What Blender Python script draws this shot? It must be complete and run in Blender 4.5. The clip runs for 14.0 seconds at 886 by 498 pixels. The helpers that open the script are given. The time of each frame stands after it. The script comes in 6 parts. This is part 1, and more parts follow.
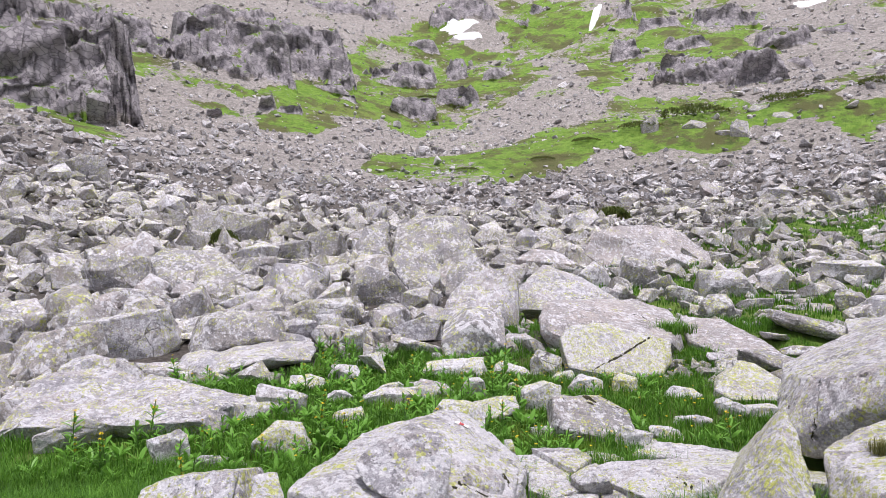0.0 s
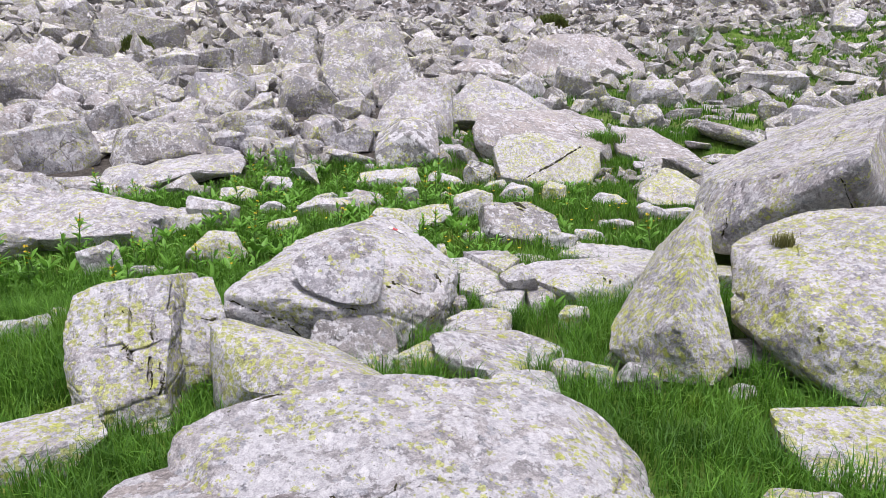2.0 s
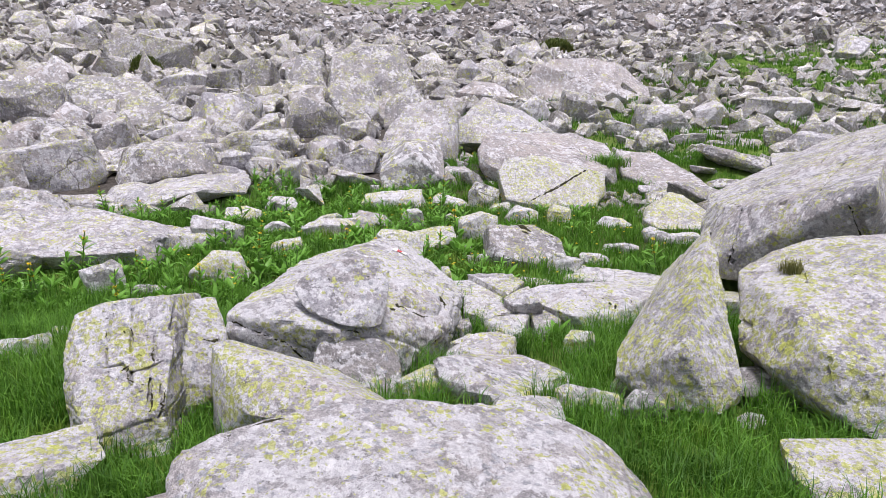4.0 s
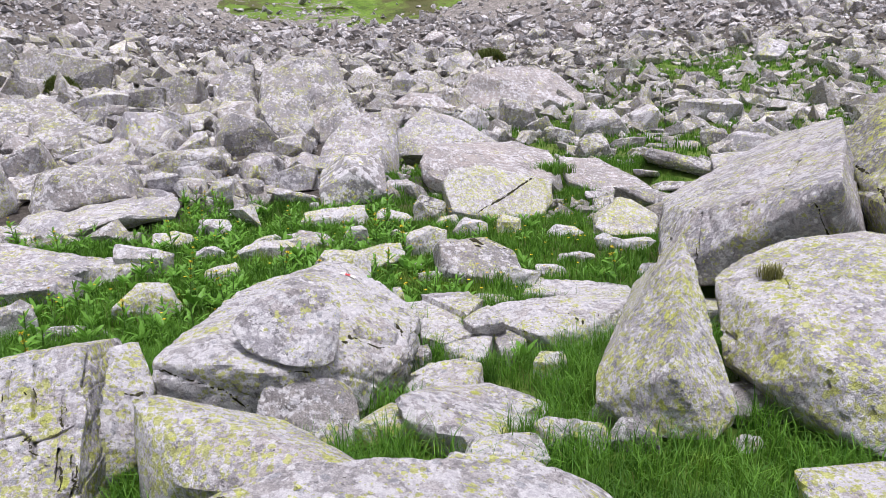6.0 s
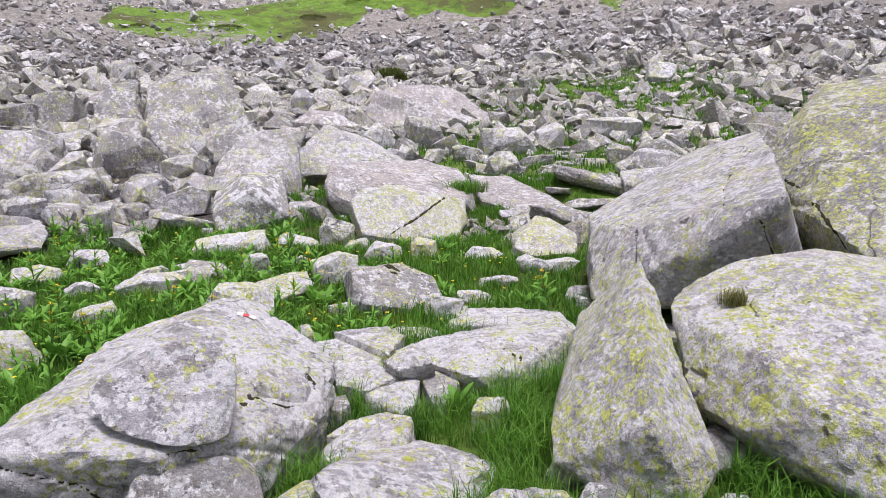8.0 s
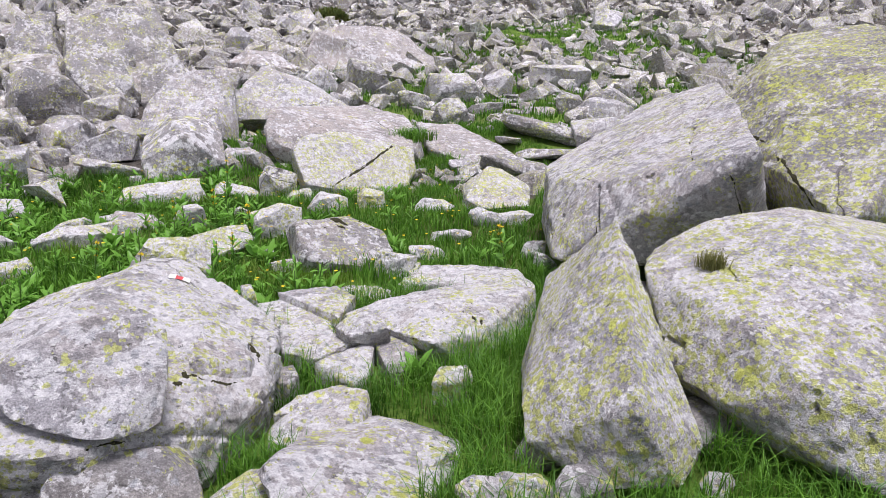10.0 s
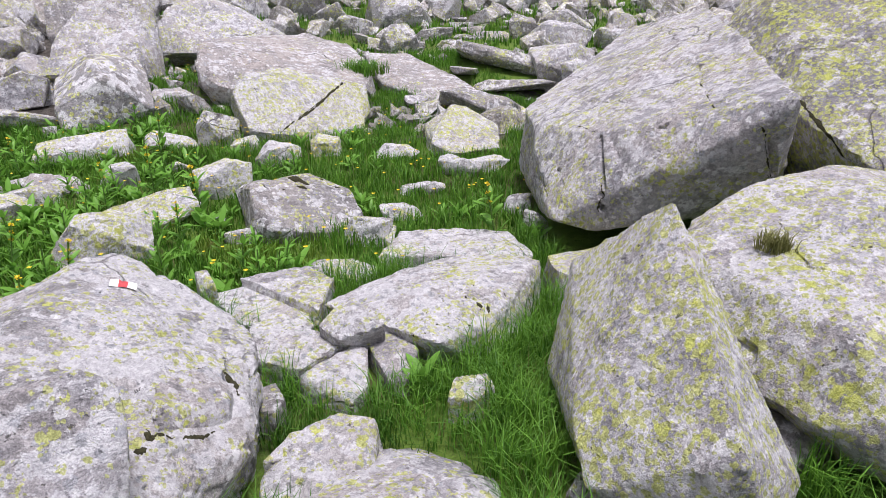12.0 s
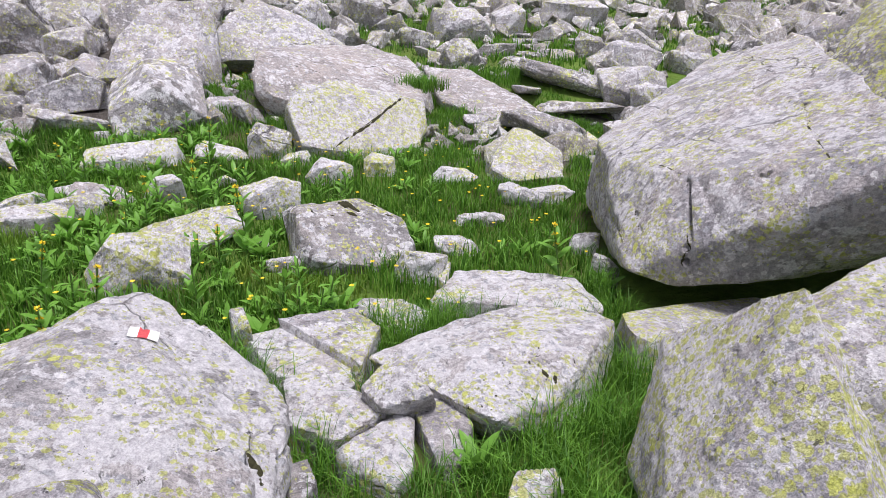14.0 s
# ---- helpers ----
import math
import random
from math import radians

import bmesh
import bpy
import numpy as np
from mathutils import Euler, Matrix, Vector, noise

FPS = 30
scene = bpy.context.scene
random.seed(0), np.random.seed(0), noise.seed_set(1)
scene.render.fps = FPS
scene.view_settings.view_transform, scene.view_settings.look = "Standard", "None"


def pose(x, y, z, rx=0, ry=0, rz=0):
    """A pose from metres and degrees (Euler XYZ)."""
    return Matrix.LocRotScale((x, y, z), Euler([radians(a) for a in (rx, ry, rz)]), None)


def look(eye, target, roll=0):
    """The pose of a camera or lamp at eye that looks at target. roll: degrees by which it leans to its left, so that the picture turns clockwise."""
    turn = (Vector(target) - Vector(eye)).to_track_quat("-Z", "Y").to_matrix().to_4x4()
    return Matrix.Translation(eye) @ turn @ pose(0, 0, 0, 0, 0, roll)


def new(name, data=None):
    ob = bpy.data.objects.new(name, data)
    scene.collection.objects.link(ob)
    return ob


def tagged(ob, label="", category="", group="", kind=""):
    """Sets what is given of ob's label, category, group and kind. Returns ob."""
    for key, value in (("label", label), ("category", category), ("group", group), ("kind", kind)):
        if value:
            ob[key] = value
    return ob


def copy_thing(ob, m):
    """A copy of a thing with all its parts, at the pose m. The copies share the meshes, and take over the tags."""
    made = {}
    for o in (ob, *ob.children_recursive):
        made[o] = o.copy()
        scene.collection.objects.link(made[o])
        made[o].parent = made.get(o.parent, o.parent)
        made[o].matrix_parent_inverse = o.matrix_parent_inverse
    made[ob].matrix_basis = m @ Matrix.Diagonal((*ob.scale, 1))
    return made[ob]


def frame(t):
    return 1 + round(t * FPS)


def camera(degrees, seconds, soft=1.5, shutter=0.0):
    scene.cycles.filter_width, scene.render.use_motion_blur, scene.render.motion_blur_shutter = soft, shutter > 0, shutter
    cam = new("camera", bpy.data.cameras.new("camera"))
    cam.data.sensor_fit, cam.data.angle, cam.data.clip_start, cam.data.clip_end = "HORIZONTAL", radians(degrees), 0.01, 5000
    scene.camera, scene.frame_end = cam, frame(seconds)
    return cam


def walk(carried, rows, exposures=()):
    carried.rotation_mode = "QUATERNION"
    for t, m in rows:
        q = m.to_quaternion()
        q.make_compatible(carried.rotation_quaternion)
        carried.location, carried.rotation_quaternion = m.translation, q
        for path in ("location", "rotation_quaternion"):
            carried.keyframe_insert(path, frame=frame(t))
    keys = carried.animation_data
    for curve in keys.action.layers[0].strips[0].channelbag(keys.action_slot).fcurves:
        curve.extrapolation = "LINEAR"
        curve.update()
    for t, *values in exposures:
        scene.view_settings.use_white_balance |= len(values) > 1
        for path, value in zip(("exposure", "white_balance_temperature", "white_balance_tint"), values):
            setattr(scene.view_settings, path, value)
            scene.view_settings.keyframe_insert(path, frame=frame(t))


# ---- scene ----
cam = camera(66.0, 14.0, soft=0.5)
PATH = [
    (0, (0.001, -0.000, 2.402), (0.011, 9.998, 2.227), -0.54),
    (0.5, (0.004, -0.014, 2.379), (0.426, 9.957, 1.743), 0.23),
    (1, (0.024, 0.008, 2.345), (0.735, 9.877, 0.892), -0.01),
    (1.5, (0.028, 0.023, 2.320), (0.910, 9.666, -0.177), -0.46),
    (2, (0.027, 0.046, 2.305), (0.936, 9.592, -0.533), -0.22),
    (2.5, (0.021, 0.066, 2.301), (0.932, 9.556, -0.716), 0.01),
    (3, (0.015, 0.063, 2.310), (0.851, 9.607, -0.558), 0.48),
    (5.5, (0.026, 0.433, 2.272), (1.279, 10.076, -0.063), -0.38),
    (6, (-0.036, 0.675, 2.234), (1.694, 10.234, -0.137), -1.26),
    (6.5, (-0.021, 0.891, 2.175), (1.985, 10.373, -0.290), -0.60),
    (7, (0.089, 1.192, 2.120), (1.806, 10.803, -0.042), -0.63),
    (7.5, (0.107, 1.382, 2.123), (2.460, 10.859, -0.035), 0.55),
    (8, (0.021, 1.574, 2.111), (3.131, 10.842, 0.001), -0.95),
    (8.5, (-0.015, 1.692, 2.063), (3.565, 10.702, -0.388), 0.61),
    (11, (0.107, 2.565, 2.083), (4.364, 11.074, -0.995), -0.95),
    (11.5, (0.078, 2.899, 2.093), (4.640, 11.115, -1.326), -0.62),
    (12, (0.074, 3.112, 2.182), (4.554, 11.158, -1.715), 0.02),
    (12.5, (0.131, 3.323, 2.205), (4.087, 11.775, -1.389), 0.26),
    (13, (0.238, 3.515, 2.201), (3.788, 12.146, -1.389), 1.50),
    (13.5, (0.292, 3.600, 2.200), (3.842, 12.150, -1.580), 2.61),
    (14, (0.278, 3.753, 2.202), (4.190, 12.151, -1.562), 1.82),
]
walk(cam, [(t, look(eye, target, roll)) for t, eye, target, roll in PATH],
     exposures=[(0, 0.48, 6350, 18), (8, 0.47, 6350, 18), (12, 0.50, 6350, 18), (14, 0.52, 6350, 18)])

# ---- light: a bright overcast day ----
world = bpy.data.worlds.new("overcast_sky")
scene.world = world
world.use_nodes = True
wn, wl = world.node_tree.nodes, world.node_tree.links
sky = wn.new("ShaderNodeTexSky")
sky.sky_type, sky.sun_disc = "NISHITA", False
sky.sun_elevation, sky.sun_rotation = radians(80), radians(163)
sky.air_density, sky.dust_density, sky.ozone_density = 1.0, 1.5, 1.0
pale = wn.new("ShaderNodeHueSaturation")
pale.inputs["Saturation"].default_value = 0.25
wl.new(sky.outputs[0], pale.inputs["Color"])
wl.new(pale.outputs[0], wn["Background"].inputs["Color"])
wn["Background"].inputs["Strength"].default_value = 0.118
sun = new("sun", bpy.data.lights.new("sun", "SUN"))
sun.data.energy, sun.data.angle, sun.data.color = 2.85, radians(14), (1.0, 0.975, 0.95)
sun.matrix_world = look((3, 0, 62), (0, 10, 0))

# ---- materials ----
def material(name, rough=0.8):
    m = bpy.data.materials.new(name)
    m.use_nodes = True
    n = m.node_tree.nodes
    b = n["Principled BSDF"]
    b.inputs["Roughness"].default_value = rough
    b.inputs["Specular IOR Level"].default_value = 0.25
    return m, n, m.node_tree.links, b


def mix(n, l, fac, a, b, blend="MIX"):
    """A colour mix; fac, a and b are sockets or values."""
    k = n.new("ShaderNodeMix")
    k.data_type, k.blend_type = "RGBA", blend
    for slot, v in ((0, fac), (6, a), (7, b)):
        if isinstance(v, bpy.types.NodeSocket):
            l.new(v, k.inputs[slot])
        else:
            k.inputs[slot].default_value = v if slot == 0 else (*v, 1)
    return k.outputs[2]


def noise_tex(n, l, at, scale, detail=4.0, rough=0.55, distort=0.0):
    k = n.new("ShaderNodeTexNoise")
    k.inputs["Scale"].default_value, k.inputs["Detail"].default_value = scale, detail
    k.inputs["Roughness"].default_value, k.inputs["Distortion"].default_value = rough, distort
    l.new(at, k.inputs["Vector"])
    return k.outputs["Fac"]


def ramp(n, l, fac, lo, hi):
    k = n.new("ShaderNodeMapRange")
    k.inputs["From Min"].default_value, k.inputs["From Max"].default_value = lo, hi
    k.interpolation_type = "SMOOTHSTEP"
    l.new(fac, k.inputs["Value"])
    return k.outputs["Result"]


def calc(n, l, op, a, b):
    k = n.new("ShaderNodeMath")
    k.operation = op
    for slot, v in ((0, a), (1, b)):
        if isinstance(v, bpy.types.NodeSocket):
            l.new(v, k.inputs[slot])
        else:
            k.inputs[slot].default_value = v
    return k.outputs[0]


def bump(n, l, b, height, strength, distance):
    k = n.new("ShaderNodeBump")
    k.inputs["Strength"].default_value, k.inputs["Distance"].default_value = strength, distance
    l.new(height, k.inputs["Height"])
    l.new(k.outputs[0], b.inputs["Normal"])


def place(n, l, spread=True):
    """Coordinates in metres, shifted from object to object."""
    c = n.new("ShaderNodeTexCoord")
    if not spread:
        return c.outputs["Object"]
    info, add, mul = n.new("ShaderNodeObjectInfo"), n.new("ShaderNodeVectorMath"), n.new("ShaderNodeMath")
    mul.operation, mul.inputs[1].default_value = "MULTIPLY", 57.0
    l.new(info.outputs["Random"], mul.inputs[0])
    l.new(c.outputs["Object"], add.inputs[0])
    l.new(mul.outputs[0], add.inputs[1])
    return add.outputs[0]


def thalli(n, l, at, scale, size, ragged=0.45):
    """Roundish lichen growths: 1 inside, 0 outside, and a random value for each growth."""
    wob, add = n.new("ShaderNodeTexNoise"), n.new("ShaderNodeVectorMath")
    wob.inputs["Scale"].default_value, wob.inputs["Detail"].default_value, wob.inputs["Roughness"].default_value = scale * 1.6, 4, 0.7
    l.new(at, wob.inputs["Vector"])
    add.operation, add.inputs[1].default_value = "MULTIPLY_ADD", (2.2 * ragged / scale,) * 3
    l.new(wob.outputs["Color"], add.inputs[0])
    l.new(at, add.inputs[2])
    vor, rgb = n.new("ShaderNodeTexVoronoi"), n.new("ShaderNodeSeparateColor")
    vor.inputs["Scale"].default_value = scale
    l.new(add.outputs[0], vor.inputs["Vector"])
    l.new(vor.outputs["Color"], rgb.inputs[0])
    inside = ramp(n, l, vor.outputs["Distance"], size + 0.03, size - 0.03)
    return inside, rgb.outputs[0], rgb.outputs[1]


def granite(name, yellow=0.5, pale=0.5, tone=(0.365, 0.353, 0.38), island=False, scale=1.0, warm=(0.45, 0.415, 0.42), cracks=0.5):
    """Weathered granite: soft grey and rosy mottling, white and grey crust lichen, yellow-green map lichen, black specks, cracks."""
    m, n, l, b = material(name, 0.92)
    at = place(n, l)
    grain = noise_tex(n, l, at, 120 * scale, 2, 0.7)
    col = mix(n, l, ramp(n, l, noise_tex(n, l, at, 1.5 * scale, 6, 0.65), 0.40, 0.62), tone, warm)
    stain = noise_tex(n, l, at, 3.4 * scale, 8, 0.7, 0.6)
    col = mix(n, l, calc(n, l, "MULTIPLY", ramp(n, l, stain, 0.52, 0.60), 0.55), col, tuple(v * 0.45 for v in tone))
    drift = calc(n, l, "MULTIPLY", calc(n, l, "SUBTRACT", noise_tex(n, l, at, 1.1 * scale, 3, 0.6), 0.5), 0.42)
    crust = calc(n, l, "ADD", noise_tex(n, l, at, 8.0 * scale, 9, 0.68, 0.2), drift)
    col = mix(n, l, calc(n, l, "MULTIPLY", ramp(n, l, crust, 0.58 - 0.13 * pale, 0.615 - 0.12 * pale), 0.82), col, (0.64, 0.63, 0.66))
    inside, pick, other = thalli(n, l, at, 17 * scale, 0.42)
    col = mix(n, l, calc(n, l, "MULTIPLY", calc(n, l, "MULTIPLY", inside, calc(n, l, "GREATER_THAN", pick, 0.78)), 0.8), col, (0.37, 0.375, 0.41))
    col = mix(n, l, calc(n, l, "MULTIPLY", calc(n, l, "MULTIPLY", inside, calc(n, l, "LESS_THAN", pick, 0.04 + 0.1 * pale)), 0.7), col, (0.74, 0.73, 0.745))
    sway = calc(n, l, "MULTIPLY", calc(n, l, "SUBTRACT", noise_tex(n, l, at, 2.4 * scale, 6, 0.7), 0.5), 3.0)
    for grow, size, much, tint in ((23, 0.50, 0.36, (0.535, 0.56, 0.16)), (50, 0.46, 0.36, (0.51, 0.53, 0.19)), (12, 0.40, 0.16, (0.55, 0.585, 0.125))):
        inside, pick, other = thalli(n, l, at, grow * scale, size)
        chosen = calc(n, l, "LESS_THAN", calc(n, l, "SUBTRACT", pick, sway), much * yellow * 1.9 - 0.25 + 0.1 * yellow)
        col = mix(n, l, calc(n, l, "MULTIPLY", calc(n, l, "MULTIPLY", inside, chosen), 0.78), col, mix(n, l, other, tuple(v * 0.8 for v in tint), tint))
    dark = noise_tex(n, l, at, 15 * scale, 5, 0.7, 0.2)
    col = mix(n, l, calc(n, l, "MULTIPLY", ramp(n, l, dark, 0.655, 0.685), 0.85), col, (0.05, 0.047, 0.045))
    speck = noise_tex(n, l, at, 30 * scale, 5, 0.75)
    col = mix(n, l, 0.45, col, mix(n, l, ramp(n, l, speck, 0.38, 0.62), (0.26, 0.26, 0.26), (0.76, 0.76, 0.76)), "OVERLAY")
    warp, vor = n.new("ShaderNodeVectorMath"), n.new("ShaderNodeTexVoronoi")
    warp.operation = "MULTIPLY_ADD"
    warp.inputs[1].default_value = (0.3 / scale,) * 3
    wob = n.new("ShaderNodeTexNoise")
    wob.inputs["Scale"].default_value, wob.inputs["Detail"].default_value = 2.5 * scale, 5
    l.new(at, wob.inputs["Vector"])
    l.new(wob.outputs["Color"], warp.inputs[0])
    l.new(at, warp.inputs[2])
    vor.feature, vor.inputs["Scale"].default_value = "DISTANCE_TO_EDGE", 0.6 * scale
    l.new(warp.outputs[0], vor.inputs["Vector"])
    crack = calc(n, l, "MULTIPLY", ramp(n, l, vor.outputs["Distance"], 0.007, 0.002), ramp(n, l, noise_tex(n, l, at, 1.1 * scale, 3), 0.54, 0.60))
    col = mix(n, l, calc(n, l, "MULTIPLY", crack, cracks), col, (0.07, 0.06, 0.05))
    col = mix(n, l, 0.25, col, mix(n, l, ramp(n, l, grain, 0.3, 0.7), (0.25, 0.25, 0.25), (0.78, 0.78, 0.78)), "OVERLAY")
    if island:
        geo, hsv = n.new("ShaderNodeNewGeometry"), n.new("ShaderNodeHueSaturation")
        v = n.new("ShaderNodeMapRange")
        v.inputs["To Min"].default_value, v.inputs["To Max"].default_value = 0.55, 1.25
        l.new(geo.outputs["Random Per Island"], v.inputs["Value"])
        l.new(v.outputs[0], hsv.inputs["Value"])
        l.new(col, hsv.inputs["Color"])
        col = hsv.outputs[0]
    l.new(col, b.inputs["Base Color"])
    fine = calc(n, l, "ADD", calc(n, l, "MULTIPLY", grain, 0.16), noise_tex(n, l, at, 11 * scale, 8, 0.68, 0.3))
    pores = ramp(n, l, noise_tex(n, l, at, 24 * scale, 3, 0.6), 0.64, 0.72)
    bump(n, l, b, calc(n, l, "SUBTRACT", fine, calc(n, l, "ADD", calc(n, l, "MULTIPLY", crack, cracks), calc(n, l, "MULTIPLY", pores, 0.5))), 1.0, 0.07 / scale)
    return m


GRANITE = granite("lichened_granite", 0.5, 0.6)
GRANITE_YELLOW = granite("granite_rich_in_yellow_lichen", 0.9, 0.8, (0.40, 0.388, 0.42), warm=(0.48, 0.445, 0.455), cracks=0.0)
GRANITE_WHITE = granite("pale_worn_granite", 0.5, 0.95, (0.40, 0.385, 0.40), warm=(0.47, 0.44, 0.445), cracks=0.4)
GRANITE_GREY = granite("grey_granite", 0.45, 0.4, (0.27, 0.26, 0.27), warm=(0.345, 0.32, 0.315))
GRANITE_DARK = granite("dark_granite_with_bright_lichen", 1.0, 0.35, (0.26, 0.25, 0.27), warm=(0.33, 0.305, 0.31), cracks=0.4)
GRANITE_ROSY = granite("bare_rosy_granite", 0.12, 0.35, (0.35, 0.325, 0.325), warm=(0.42, 0.375, 0.36), cracks=0.3)
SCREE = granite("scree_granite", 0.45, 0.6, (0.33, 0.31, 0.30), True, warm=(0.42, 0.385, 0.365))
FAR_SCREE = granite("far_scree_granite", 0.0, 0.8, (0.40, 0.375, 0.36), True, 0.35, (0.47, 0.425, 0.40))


def blade_green(name, dark, light, rough=0.55):
    m, n, l, b = material(name, rough)
    geo = n.new("ShaderNodeNewGeometry")
    col = mix(n, l, geo.outputs["Random Per Island"], dark, light)
    at = place(n, l, False)
    col = mix(n, l, calc(n, l, "MULTIPLY", ramp(n, l, noise_tex(n, l, at, 0.9, 4, 0.6), 0.50, 0.66), 0.55), col, tuple(0.5 * v for v in dark))
    col = mix(n, l, calc(n, l, "MULTIPLY", ramp(n, l, noise_tex(n, l, at, 0.6, 5, 0.65), 0.56, 0.70), 0.55), col, (light[0] * 1.5, light[1] * 0.85, light[2]))
    l.new(col, b.inputs["Base Color"])
    b.inputs["Subsurface Weight"].default_value = 0.0
    t = n.new("ShaderNodeBsdfTranslucent")
    l.new(col, t.inputs["Color"])
    add = n.new("ShaderNodeMixShader")
    add.inputs[0].default_value = 0.35
    l.new(b.outputs[0], add.inputs[1])
    l.new(t.outputs[0], add.inputs[2])
    l.new(add.outputs[0], n["Material Output"].inputs["Surface"])
    return m


GRASS = blade_green("grass_blades", (0.044, 0.138, 0.014), (0.158, 0.35, 0.038))
DRY_GRASS = blade_green("dry_grass", (0.14, 0.15, 0.05), (0.27, 0.26, 0.10))
LEAF = blade_green("broad_leaves", (0.11, 0.28, 0.03), (0.21, 0.44, 0.07), 0.4)
PINE = blade_green("dwarf_pine_needles", (0.08, 0.12, 0.03), (0.19, 0.22, 0.06))


def plain(name, colour, rough=0.7, spot=0.25, scale=20.0):
    m, n, l, b = material(name, rough)
    at = place(n, l, False)
    k = noise_tex(n, l, at, scale, 5, 0.6)
    l.new(mix(n, l, ramp(n, l, k, 0.35, 0.65), tuple(v * (1 - spot) for v in colour), colour), b.inputs["Base Color"])
    return m


# near-black colour for crack shade laid on as strips, and for moss
CRACK_SHADE_AND_MOSS = plain("crack_shade_and_moss", (0.045, 0.042, 0.02), 0.95, 0.6, 70)
YELLOW = plain("yellow_petals", (0.75, 0.56, 0.02), 0.5, 0.15)
SNOW = plain("old_snow", (0.85, 0.86, 0.88), 0.6, 0.06, 0.3)
WHITE_PAINT = plain("white_paint", (0.78, 0.76, 0.75), 0.7, 0.18, 60)
RED_PAINT = plain("red_paint", (0.62, 0.09, 0.10), 0.7, 0.3, 60)
STEM = plain("green_stem", (0.12, 0.22, 0.05), 0.6, 0.3)


def blocks(n, l, at, scale, warp, stretch=(1.0, 1.0, 1.0)):
    """Broken stone: a random value for each block, and the distance to its joint."""
    wob, add, mul = n.new("ShaderNodeTexNoise"), n.new("ShaderNodeVectorMath"), n.new("ShaderNodeVectorMath")
    wob.inputs["Scale"].default_value, wob.inputs["Detail"].default_value = scale * 0.9, 4
    l.new(at, wob.inputs["Vector"])
    add.operation, add.inputs[1].default_value = "MULTIPLY_ADD", (warp / scale,) * 3
    l.new(wob.outputs["Color"], add.inputs[0])
    l.new(at, add.inputs[2])
    mul.operation, mul.inputs[1].default_value = "MULTIPLY", stretch
    l.new(add.outputs[0], mul.inputs[0])
    out = []
    for feature in ("F1", "DISTANCE_TO_EDGE"):
        vor = n.new("ShaderNodeTexVoronoi")
        vor.feature, vor.inputs["Scale"].default_value = feature, scale
        l.new(mul.outputs[0], vor.inputs["Vector"])
        out.append(vor)
    rgb = n.new("ShaderNodeSeparateColor")
    l.new(out[0].outputs["Color"], rgb.inputs[0])
    return rgb.outputs[0], out[1].outputs["Distance"]


